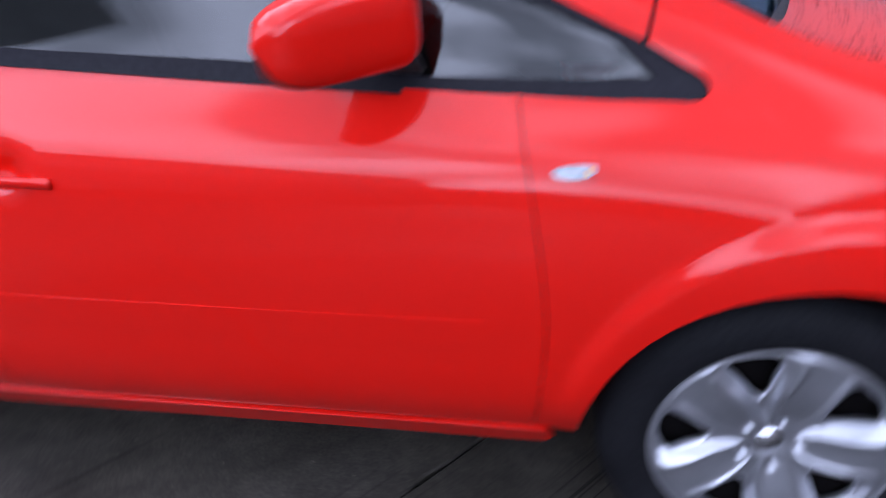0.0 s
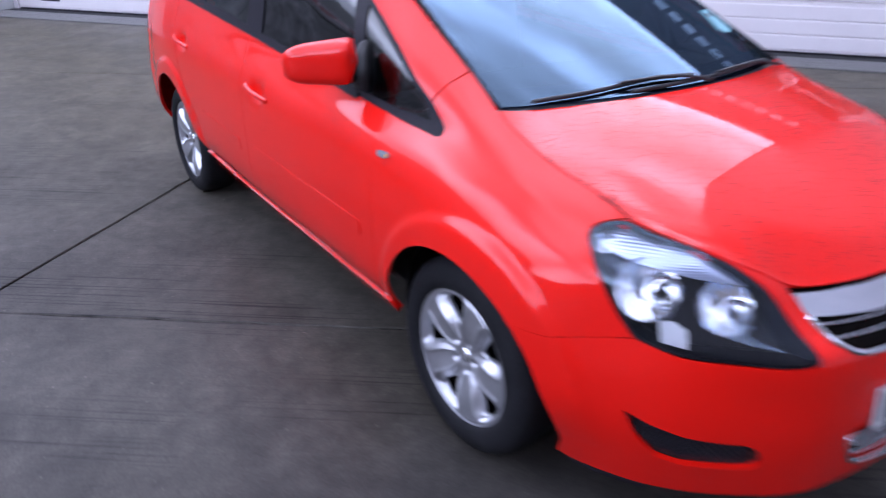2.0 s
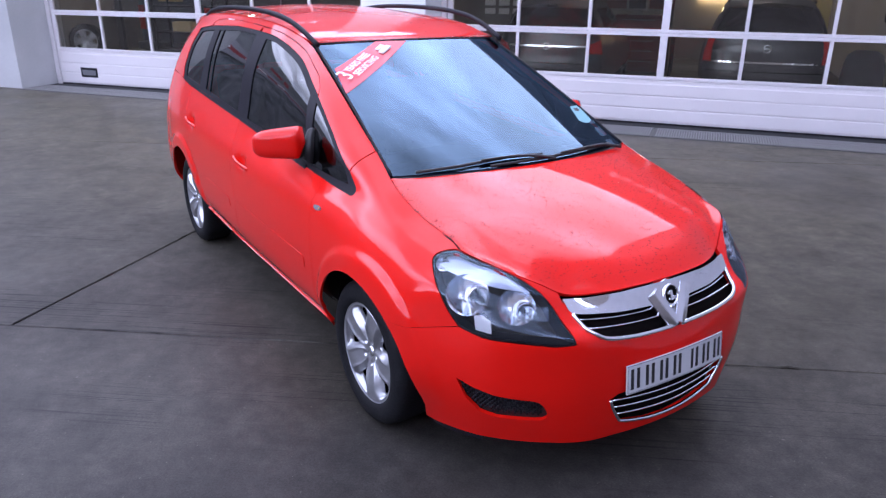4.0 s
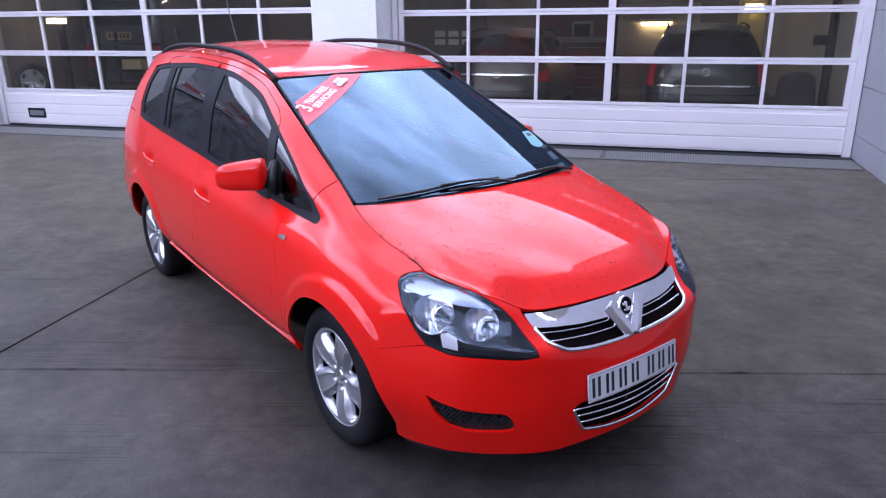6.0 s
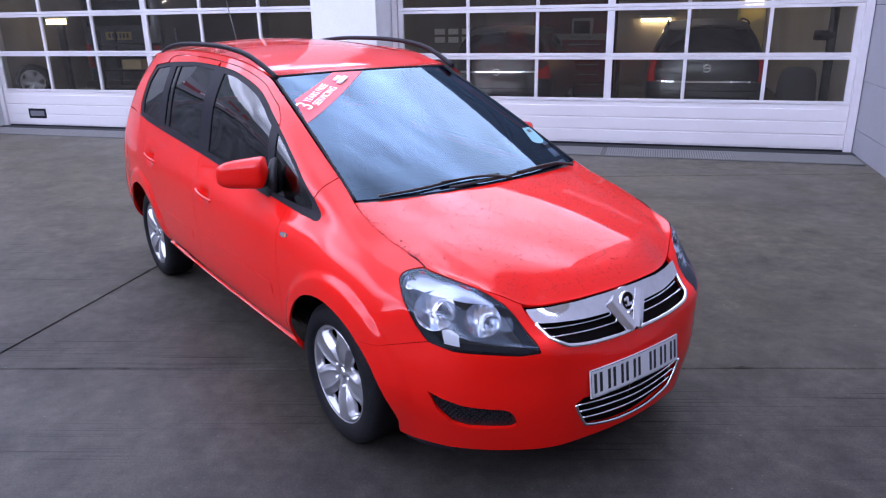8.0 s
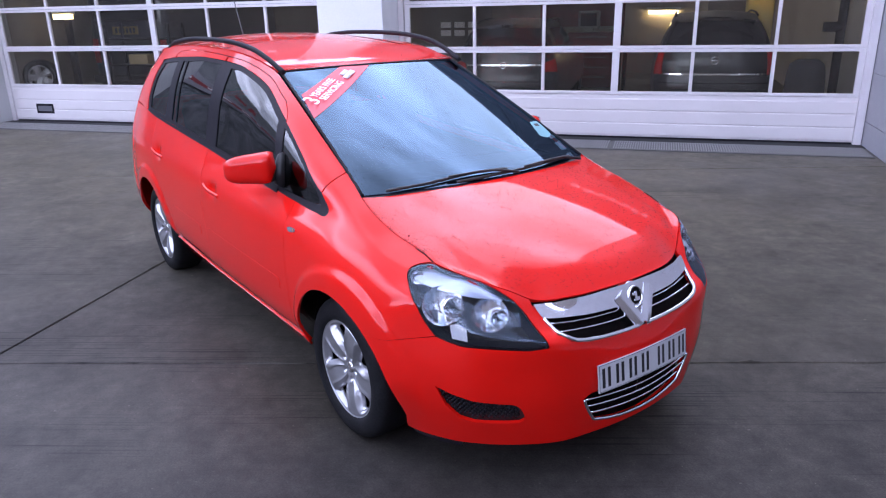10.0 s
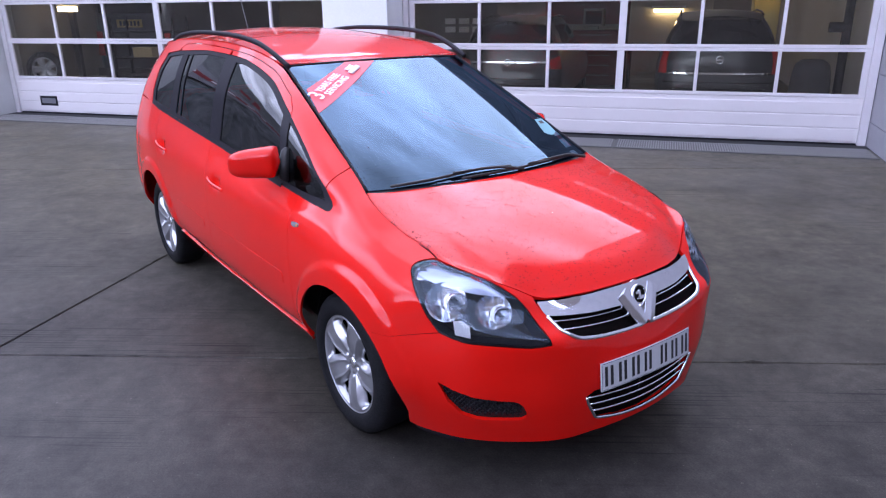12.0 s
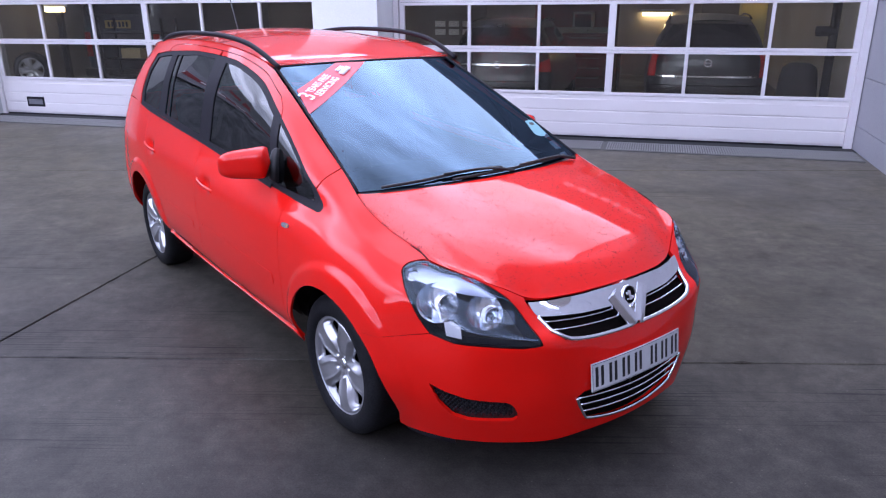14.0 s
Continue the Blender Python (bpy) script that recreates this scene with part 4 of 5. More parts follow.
    for ax in (.02, AXLE):
        bm = bmesh.new()
        rim_o, rim_i = [], []
        for k in range(29):
            a = radians(-4 + 188 * k / 28)
            x, z = ax + .392 * math.cos(a), .316 + .392 * math.sin(a)
            rim_o.append(bm.verts.new((x, sgn * .79, z)))
            rim_i.append(bm.verts.new((x, sgn * .56, z)))
        for k in range(28):
            bm.faces.new((rim_o[k], rim_o[k + 1], rim_i[k + 1], rim_i[k]))
        bm.faces.new(rim_i)
        part("wheel_arch_liner", bm, GAP, car)
    # side repeater
    sheet("side_repeater", body, curve_through([(10.84, 4.01), (10.72, 4.06), (10.61, 4.045), (10.59, 3.95), (10.62, 3.88), (10.72, 3.84), (10.82, 3.86), (10.85, 3.94)], 3, True), REPEATER, car, (.08, .08), mirror, lift=.006, thick=.008, gap=.003, label="clear and silver side repeater lamp")
    sheet("amber_insert", body, [(10.655, 3.91), (10.63, 3.91), (10.63, 4.0), (10.655, 4.0)], AMBER, car, (.08, .08), mirror, lift=.008, thick=0, gap=0)
    # door handles
    for hx, hz in GRIPS:
        line = [locate(hx + d, hz + e, (0, 2), 13 if hx > -2 else 15, 3.8) for d, e in ((-.115, .010), (-.095, .004), (-.04, -.003), (.02, -.008), (.075, -.012), (.12, -.016))]
        pts = []
        for k, (s_, v_) in enumerate(line):
            q = flank(s_, v_)[0]
            out = (.0, .005, .009, .009, .005, .0)[k]
            pts.append((q[0], sgn * (q[1] + out), q[2]))
        part("door_handle", tube(curve_through(pts, 4), .0078, 10, 1.3), RED, car)

# front bumper with a hole for each lower grille
LOW = [(0, 1.30), (1.2, 1.29), (2.05, 1.24), (2.30, 1.12), (2.24, .92), (2.05, .64), (1.85, .52), (.9, .42), (0, .40)]
GRILLE = [(0, 2.87), (1.0, 2.90), (1.8, 2.94), (2.3, 2.99), (2.56, 3.08), (2.84, 3.54), (3.02, 4.89), (3.22, 5.95)]
for mirror in (True, False):
    inner_half = [(0, .25), (2, .24), (3.2, .20), (5.05, .12), (5.05, .69), (4.31, .70), (4.10, .715), (3.98, .78), (3.97, .90), (4.03, 1.05), (4.12, 1.14), (4.25, 1.18), (4.5, 1.20), (5.05, 1.265), (5.05, 2.81), (4.48, 2.82), (3.75, 2.81), (3.17, 2.92), (3.25, 3.63), (3.57, 5.22), (3.94, 6.23), (4.37, 6.82), (4.75, 6.985), (4.4, 6.985), (4.0, 6.985), (3.6, 6.985), (3.3, 6.985), (3.27, 6.4)]
    inner_half += GRILLE[::-1] + LOW
    outer_half = [(5.05, .12), (5.6, .08), (6.4, .05), (7.08, .0)] + side_view([p for p in ARCH_F[::-1] if p[0] > .1 and .25 < p[1] < .597]) + side_view([(.278, .6015), (.40, .6115), (.50, .6395)])
    outer_half += [(5.765, 2.985), (5.23, 2.82), (5.05, 2.81), (5.05, 1.265), (5.56, 1.39), (5.92, 1.53), (5.74, 1.05), (5.43, .76), (5.05, .69)]
    bumper = sheet("front_bumper", body, [inner_half, outer_half], RED, car, (.1, .1), mirror, gap=.0, thick=.02)
    # near-black sheet in place of the shadow below the bumper
    sheet("air_dam", flank, [(0, 0), (5.3, -.1), (5.3, .4), (0, .4)], GAP, car, (.3, .2), mirror, lift=-.085, thick=0, label="dark sheet set back under the bumper, standing in for its shade")
    sheet("wheel_deflector", flank, [(5.5, -.12), (7.0, -.2), (7.05, .06), (5.5, .10)], SATIN, car, (.3, .2), mirror, lift=-.012, thick=.004, label="black rubber lip ahead of the wheel")
    fog = sheet("fog_grille", flank, [(6.05, 1.62), (4.0, 1.32), (3.8, .6), (5.6, .55), (6.0, 1.2)], BLACK, car, (.2, .2), mirror, lift=-.022, thick=0, label="black honeycomb grille")
    bm = bmesh.new()
    for a in range(40):
        for b in range(9):
            s_, v_ = 4.1 + a * .058, .73 + b * .115 + (a % 2) * .057
            top = np.interp(s_, [4.1, 4.97, 5.56, 5.92], [1.14, 1.22, 1.35, 1.5])
            low_ = np.interp(s_, [4.1, 4.97, 5.43, 5.74, 5.92], [.74, .72, .80, 1.08, 1.5])
            if low_ + .03 < v_ < top - .03:
                q = flank(s_, v_)[0]
                q = Vector((q[0] - .016, (q[1] - .012) * (-1 if mirror else 1), q[2]))
                bmesh.ops.create_icosphere(bm, subdivisions=1, radius=.0062, matrix=Matrix.Translation(q))
    tagged(part("honeycomb_studs", bm, SATIN, fog), kind="stuff")
# upper grille
grille = empty("radiator_grille")
grille.parent = car
for mirror in (True, False):
    sheet("grille_backing", flank, [(0, 2.7), (2.9, 2.8), (3.3, 5.0), (3.4, 6.4), (3.3, 6.95), (0, 6.95)], GAP, grille, (.25, .25), mirror, lift=-.035, thick=0)
    sheet("chrome_bar", flank, [(0, 6.9), (1.2, 6.88), (2.2, 6.82), (2.9, 6.6), (3.20, 6.35), (3.235, 6.25), (3.20, 5.9), (3.10, 5.1), (3.05, 4.93), (2.9, 4.9), (2.2, 4.95), (1.2, 4.9), (.5, 4.85), (0, 4.85)], CHROME, grille, (.1, .1), mirror, lift=.008, thick=.025, gap=0, label="broad chrome bar")
    sg = -1 if mirror else 1
    for v_, r in ((4.35, .0042), (3.65, .0042)):
        end = 2.95 if v_ > 4 else 2.82
        pts = [(lambda q: (q[0] - .012, sg * q[1], q[2]))(flank(end * k / 12, v_)[0]) for k in range(13)]
        part("slat", tube(pts, r, 8, .7), CHROME, grille)
    edge = curve_through([(.12, 2.95), (1.0, 2.97), (1.8, 3.01), (2.3, 3.08), (2.52, 3.22), (2.76, 3.62), (2.92, 4.3), (3.02, 4.95)], 4)
    pts = [(lambda q: (q[0] + .002, sg * q[1], q[2]))(flank(a, b)[0]) for a, b in edge]
    part("chrome_surround", tube(pts, .0085, 8), CHROME, grille)
    # the two arms of the chrome V
    bm = bmesh.new()
    a0, a1 = Vector((.836, sg * .090, .737)), Vector((.897, sg * .012, .618))
    d = (a1 - a0).normalized()
    nrm = Vector((.95, 0, .31)).normalized()
    side = d.cross(nrm).normalized() * .029
    vs = []
    for p in (a0, a1):
        for o, h in ((side, -.03), (side, .006), (side * .1, .017), (-side, .008), (-side, -.03)):
            vs.append(bm.verts.new(p + o + nrm * h))
    for k in range(4):
        bm.faces.new((vs[k], vs[k + 1], vs[k + 6], vs[k + 5]))
    bm.faces.new(vs[:5])
    bm.faces.new(vs[5:][::-1])
    bmesh.ops.recalc_face_normals(bm, faces=bm.faces)
    bmesh.ops.bevel(bm, geom=list(bm.edges), offset=.002, segments=2, affect="EDGES")
    part("badge_arm", bm, CHROME, grille, smooth=False)
NB = Matrix.Translation((.846, 0, .714)) @ Vector((.94, 0, .34)).to_track_quat("Z", "Y").to_matrix().to_4x4()
bm = lathe([(.0, .002), (.030, .004), (.046, .000), (.054, -.012), (.056, -.035)], 40, "z")
bmesh.ops.transform(bm, matrix=NB @ Matrix.Diagonal((1, 1.15, 1, 1)), verts=bm.verts)
part("badge_mount", bm, CHROME, grille)
bm = lathe([(.0325, .008), (.034, .014), (.0385, .014), (.041, .009), (.041, -.006)], 40, "z")
bmesh.ops.transform(bm, matrix=NB, verts=bm.verts)
badge = part("badge", bm, CHROME, grille, "round chrome badge")
bm = lathe([(0.0001, .0085), (.034, .0085)], 40, "z")
bmesh.ops.transform(bm, matrix=NB, verts=bm.verts)
part("badge_field", bm, GAP, badge)
bm = bmesh.new()
box(bm, (-.006, -.021, .0085), (.007, .017, .0135), .002, NB)
box(bm, (-.020, .002, .0085), (-.005, .013, .0135), .002, NB)
box(bm, (.005, -.019, .0085), (.020, -.006, .0135), .002, NB)
box(bm, (-.016, -.019, .0085), (-.007, -.012, .0135), .002, NB)
part("badge_shape", bm, CHROME, badge)
# lower grille
lower = empty("lower_grille")
lower.parent = car
for mirror in (True, False):
    sg = -1 if mirror else 1
    sheet("grille_backing", flank, [(0, .3), (2.2, .4), (2.5, 1.2), (2.2, 1.4), (0, 1.4)], GAP, lower, (.25, .2), mirror, lift=-.03, thick=0)


def full_width(line, ahead):
    """A line on the body carried across to the other side."""
    half = [flank(a, b)[0] for a, b in line]
    return [(q[0] + ahead, -q[1], q[2]) for q in half[::-1]] + [(q[0] + ahead, q[1], q[2]) for q in half[1:]]


for v_, end in ((1.08, 2.27), (.90, 2.20), (.72, 2.08)):
    part("slat", tube(full_width([(end * k / 12, v_ - .07 * (1 - (k / 12) ** 2)) for k in range(13)], -.004), .0052, 8, .8), CHROME, lower)
edge = curve_through([(0, .42), (.9, .44), (1.85, .54), (2.03, .64), (2.22, .92), (2.29, 1.12)], 4)
part("chrome_surround", tube(full_width(edge, .003), .0065, 8), CHROME, lower)
# number plate
plate = empty("number_plate")
plate.parent = car
PM = Matrix.Translation((.931, 0, .4675)) @ pose(0, 0, 0, 0, -6.5, 0)


def plate_piece(name, lo, hi, mat, label="", bevel=0.0):
    """A box on the plate, bent back towards the plate's ends with the bumper."""
    bm = bmesh.new()
    cuts = max(int((hi[1] - lo[1]) / .04), 1)
    box(bm, lo, hi)
    for k in range(1, cuts):
        y = lo[1] + (hi[1] - lo[1]) * k / cuts
        bmesh.ops.bisect_plane(bm, geom=[*bm.verts, *bm.edges, *bm.faces], dist=1e-6, plane_co=(0, y, 0), plane_no=(0, 1, 0))
    for v in bm.verts:
        v.co.x -= .20 * v.co.y ** 2
    bmesh.ops.transform(bm, matrix=PM, verts=bm.verts)
    return part(name, bm, mat, plate, label, smooth=False)


plate_piece("plate_holder", (-.022, -.245, -.050), (-.0035, .245, .050), BLACK)
plate_piece("plate_board", (-.003, -.26, -.0555), (.003, .26, .0555), PLATE, "white plate")
for lo, hi in (((-.256, .0515), (.256, .0528)), ((-.256, -.0528), (.256, -.0515)), ((-.2575, -.052), (-.2562, .052)), ((.2562, -.052), (.2575, .052))):
    plate_piece("border_line", (.0032, *lo), (.0036, *hi), INK)
for y in (-.212, -.142, -.072, -.002, .095, .165, .235):
    for o in (-.019, .009):
        plate_piece("character_bar", (.0032, y + o - .013, -.0395), (.0038, y + o + .001, .0395), INK)

# bonnet, windscreen and roof
NOSE = flank(np.linspace(0, 7, 57), np.full(57, 7.0))
SIDE7 = flank(np.linspace(7, 9.4, 25), np.full(25, 7.0))


def bonnet_swell(x, y):
    """The bonnet's even crown: it falls to the nose and meets the wings level."""
    spine = 1.0455 - .215 * (x - .055) - .14 * (x - .055) ** 2
    xs = np.minimum(x, .38)
    side = 1.0455 - .215 * (xs - .055) - .14 * (xs - .055) ** 2
    wide, level = np.interp(-xs, -SIDE7[:, 0], SIDE7[:, 1]), np.interp(-xs, -SIDE7[:, 0], SIDE7[:, 2]) - .0025
    return spine - (side - level) * (y / wide) ** 2


def bonnet(t, u):
    """Bonnet: t across, u from its front edge to the scuttle."""
    t, u = np.asarray(t, float), np.asarray(u, float)
    f = flank(np.abs(t) * 7, np.full(t.shape, 7.0))
    k = f[:, 1] / .660 * np.sign(t)
    x = f[:, 0] + (.055 - .128 * k * k - f[:, 0]) * u
    wide = np.interp(-x, -SIDE7[:, 0], SIDE7[:, 1])
    blend = step_up(np.abs(k), .6, 1.0)
    y = k * (.660 + (np.where(x < .38, wide, .660) - .660) * blend - .02 * u * (1 - blend))
    drop = bonnet_swell(f[:, 0], f[:, 1]) - f[:, 2]  # rolled leading edge
    lip = np.clip(1 - (f[:, 0] - x) / (.10 + 2.2 * np.clip(drop - .03, 0, .05)), 0, 1)
    z = bonnet_swell(x, y) - drop * (.35 * lip + .65 * lip * lip) * step_up(lip, -.3, .5)
    # a crease over each lamp that fades towards the screen
    out = np.abs(y) - .537 + .045 * step_up(x, .50, .66)
    z = z + .0030 - .0065 * step_up(out, -.016, .026) * (1 - step_up(np.abs(y), .565, .655)) * (1 - step_up(u, .05, .62)) * step_up(u, 0, .10)
    z = z - .0030 * np.maximum(step_up(np.abs(t), .85, 1.0), 1 - step_up(u, 0, .25))
    return np.stack([x, y, z], -1)


def screen(t, u):
    """Windscreen: t across, u from the scuttle to the roof."""
    t, u = np.asarray(t, float), np.asarray(u, float)
    y = t * (.655 + (.545 - .655) * u)
    x = (.055 - .128 * t * t) * (1 - u) + (-1.028 - .027 * t * t) * u
    z = (1.046 - .004 * t * t) * (1 - u) + (1.500 - .010 * t * t) * u + .045 * u * (1 - u)
    return np.stack([x, y, z], -1)


EDGE7 = flank(np.linspace(12.9, 17.9, 60), np.full(60, 7.0))


def roof(t, u):
    t, u = np.asarray(t, float), np.asarray(u, float)
    x = -1.028 - .027 * t * t + u * (-2.18)
    wide, ze = np.interp(-x, -EDGE7[:, 0], EDGE7[:, 1]), np.interp(-x, -EDGE7[:, 0], EDGE7[:, 2])
    crown = .055 * np.sin(np.clip(u * 1.5, 0, 1) * math.pi / 2)
    return np.stack([x, t * (wide + .004), ze + .004 + crown * (1 - t * t)], -1)


sheet("bonnet", bonnet, [(t, 0) for t in np.linspace(-1, 1, 41)] + [(t, .985) for t in np.linspace(1, -1, 41)], RED, car, (.028, .028), gap=.0048, thick=.03)
sheet("windscreen", screen, [(-1, 0), (1, 0), (1, 1), (-1, 1)], GLASS, car, (.04, .04), thick=0)
sheet("roof", roof, [(-1, 0), (1, 0), (1, 1), (-1, 1)], RED, car, (.1, .05), thick=.01)


sheet("frit_band", screen, ring(ccw([(-.995, .0), (.995, .0), (.995, .995), (-.995, .995)]), ccw([(-.962, .075), (.962, .075), (.958, .972), (-.958, .972)])), FRIT, car, (.1, .1), lift=-.004, thick=0, gap=0, label="black band printed round the windscreen edge")
scuttle = sheet("scuttle_panel", screen, [(-1, -.05), (1, -.05), (1, .035), (-1, .035)], BLACK, car, (.1, .05), lift=-.006, thick=0, label="black plastic scuttle panel below the windscreen")
# black strip laid along the shut line in place of the gap's shade
for sg in (-1, 1):
    edge = np.concatenate([bonnet(sg * np.linspace(.912, .99, 7), np.full(7, .002)), bonnet(np.full(21, sg * 1.0), np.linspace(.02, .975, 21))])
    part("bonnet_seal", tube([(p[0], p[1] + sg * .001, p[2] - (.0024 if p[0] < .33 else .0012)) for p in edge], .0028, 6), GAP, car, "dark strip standing in for the shade in the bonnet shut line")
bm = tube([tuple(p) for p in screen(np.linspace(-1, 1, 31), np.full(31, 1.0))], .006, 6)
part("screen_seal", bm, SATIN, car)
for sg in (-1, 1):
    bm = tube([tuple(p) for p in screen(np.full(25, sg * 1.0), np.linspace(0, 1, 25))], .007, 6)
    part("screen_seal", bm, SATIN, car)


def lamp(mirror):
    sg = -1 if mirror else 1
    hl = empty("headlamp")
    hl.parent = car
    lens = sheet("lens", flank, LAMP, LENS, hl, (.1, .1), mirror, lift=-.001, thick=0, gap=.0015, label="clear lamp lens")
    lens.visible_shadow = False
    sheet("lamp_bezel", flank, ring(ccw(LAMP), ccw([(4.75 + (a - 4.75) * .978, 4.75 + (b - 4.75) * .972) for a, b in LAMP])), LAMPGREY, hl, (.1, .1), mirror, lift=-.004, gap=-.001, thick=.05)
    sheet("lamp_housing", flank, LAMP, LAMPGREY, hl, (.12, .12), mirror, lift=-.060, thick=0, gap=-.03)
    sheet("upper_reflector", flank, curve_through([(6.86, 6.1), (6.7, 6.6), (6.3, 6.9), (5.6, 6.93), (4.95, 6.92), (4.45, 6.7), (4.12, 6.25), (4.45, 5.75), (5.0, 5.45), (5.6, 5.6), (6.2, 5.75), (6.6, 5.8)], 4, True), RIBBED, hl, (.12, .12), mirror, lift=-.028, thick=.004, gap=0, label="silver ribbed upper reflector")
    for (s_, v_), r, depth, (ps, pv), pr in (((5.66, 4.50), .076, .024, (5.36, 4.42), .041), ((4.52, 4.45), .066, .024, (4.30, 4.20), .035), ((6.62, 5.85), .026, .012, (0, 0), 0)):
        q = flank(s_, v_)[0]
        at = Vector((q[0] - .014, sg * (q[1] - .016), q[2] - .010))
        m = Matrix.Translation(at) @ Vector((1, sg * .62, .92)).to_track_quat("Z", "Y").to_matrix().to_4x4()
        # bowl of stepped facets
        bm, rings = bmesh.new(), []
        for f in (.02, .12, .22, .32, .42, .52, .62, .72, .8, .87, .94, 1.0):
            rings.append([bm.verts.new((r * f * math.cos(2 * math.pi * k / 56), r * f * math.sin(2 * math.pi * k / 56), depth * (f * f - 1) + .0006 * math.sin(2 * math.pi * f * math.cos(2 * math.pi * k / 56) / .36))) for k in range(56)])
        for a, b in zip(rings, rings[1:]):
            for k in range(56):
                bm.faces.new((a[k], a[(k + 1) % 56], b[(k + 1) % 56], b[k]))
        bmesh.ops.transform(bm, matrix=m, verts=bm.verts)
        bmesh.ops.recalc_face_normals(bm, faces=bm.faces)
        bowl = part("reflector", bm, REFLECTOR, hl, "bright reflector bowl")
        if pr:
            q = flank(ps, pv)[0]
            m = Matrix.Translation(Vector((q[0] - .016, sg * (q[1] - .014), q[2] - .006))) @ Vector((1, sg * .30, .18)).to_track_quat("Z", "Y").to_matrix().to_4x4()
            bm = lathe([(pr * .80, -.012), (pr * .84, .002), (pr * .93, .005), (pr, .001), (pr * 1.02, -.03)], 36, "z")
            bmesh.ops.transform(bm, matrix=m, verts=bm.verts)
            part("projector_ring", bm, CHROME, bowl)
            bm = lathe([(.0005, -.028), (pr * .4, -.026), (pr * .7, -.019), (pr * .82, -.010)], 24, "z")
            bmesh.ops.transform(bm, matrix=m, verts=bm.verts)
            part("projector_bowl", bm, CHROME, bowl)
            bm = lathe([(.0, -.002), (.007, -.004), (.009, -.010), (.009, -.027)], 14, "z")
            bmesh.ops.transform(bm, matrix=m, verts=bm.verts)
            part("bulb_cap", bm, SATIN, bowl)


lamp(True)
lamp(False)
sheet("lamp_label", flank, [(5.42, 2.98), (5.05, 2.95), (5.05, 3.45), (5.25, 3.62), (5.45, 3.5)], WHITE, car, (.2, .2), True, lift=-.02, thick=.001, gap=0, label="small white paper label inside the headlamp")


# door mirrors
def door_mirror(sg):
    dm = empty("door_mirror")
    dm.parent = car
    inner, outer = Vector((-.635, .795, 1.094)), Vector((-.795, .992, 1.088))
    ax, up = (outer - inner).normalized(), Vector((0, 0, 1))
    fw = ax.cross(up) * (1 if ax.cross(up).x > 0 else -1)
    n_l, n_a = 18, 28

    def skin(lo, hi, grow=0.0):
        bm, rows = bmesh.new(), []
        for i in range(n_l + 1):
            f = i / n_l
            taper = max(1 - abs(2 * f - 1) ** 4, 0.0) ** .45 if f > .5 else max(1 - abs(2 * f - 1) ** 9, .0) ** .30
            c = inner + (outer - inner) * f
            h, dpt = .076 * taper + grow, (.078 - .026 * f) * taper + grow
            row = []
            for k in range(n_a + 1):
                a = radians(lo + (hi - lo) * k / n_a)
                ca, sa = math.cos(a), math.sin(a)
                ex = lambda w: math.copysign(abs(w) ** .62, w)
                row.append(bm.verts.new(c + fw * (ex(ca) * dpt * (1.0 if ca > 0 else .45)) + up * (ex(sa) * h * ((1.08 - .42 * f) if sa > 0 else .98 - .06 * f))))
            rows.append(row)
        for a, b in zip(rows, rows[1:]):
            for k in range(n_a):
                bm.faces.new((a[k], a[k + 1], b[k + 1], b[k]))
        bmesh.ops.transform(bm, matrix=Matrix.Diagonal((1, sg, 1, 1)), verts=bm.verts)
        bmesh.ops.recalc_face_normals(bm, faces=bm.faces)
        return bm
    part("mirror_cap", skin(-52, 150), RED, dm, "glossy red mirror cap")
    part("mirror_base", skin(-215, -48, -.002), BLACK, dm, "black lower mirror housing")
    bm = bmesh.new()
    c = (inner + outer) / 2 - fw * .040
    ring_v = [bm.verts.new(c + ax * (.098 * math.cos(a)) + up * .058 * math.sin(a)) for a in [2 * math.pi * k / 28 for k in range(28)]]
    bm.faces.new(ring_v)
    bmesh.ops.transform(bm, matrix=Matrix.Diagonal((1, sg, 1, 1)), verts=bm.verts)
    part("mirror_glass", bm, MIRROR, dm, "mirror glass")
    bm = bmesh.new()
    foot = [[(-.600, .768, .994), (-.672, .772, 1.000), (-.664, .806, 1.012), (-.612, .802, 1.008)], [(-.634, .746, 1.070), (-.676, .750, 1.074), (-.672, .800, 1.080), (-.640, .796, 1.076)], [(-.662, .728, 1.150), (-.684, .732, 1.152), (-.682, .764, 1.150), (-.666, .760, 1.148)]]
    rows_f = [[bm.verts.new((x, sg * y, z)) for x, y, z in row] for row in foot]
    for a, b in zip(rows_f, rows_f[1:]):
        for k in range(4):
            bm.faces.new((a[k], a[(k + 1) % 4], b[(k + 1) % 4], b[k]))
    bm.faces.new(rows_f[0])
    bm.faces.new(rows_f[-1])
    bmesh.ops.recalc_face_normals(bm, faces=bm.faces)
    bmesh.ops.bevel(bm, geom=list(bm.edges), offset=.006, segments=2, affect="EDGES")
    part("mirror_foot", bm, BLACK, dm)


door_mirror(-1)
door_mirror(1)

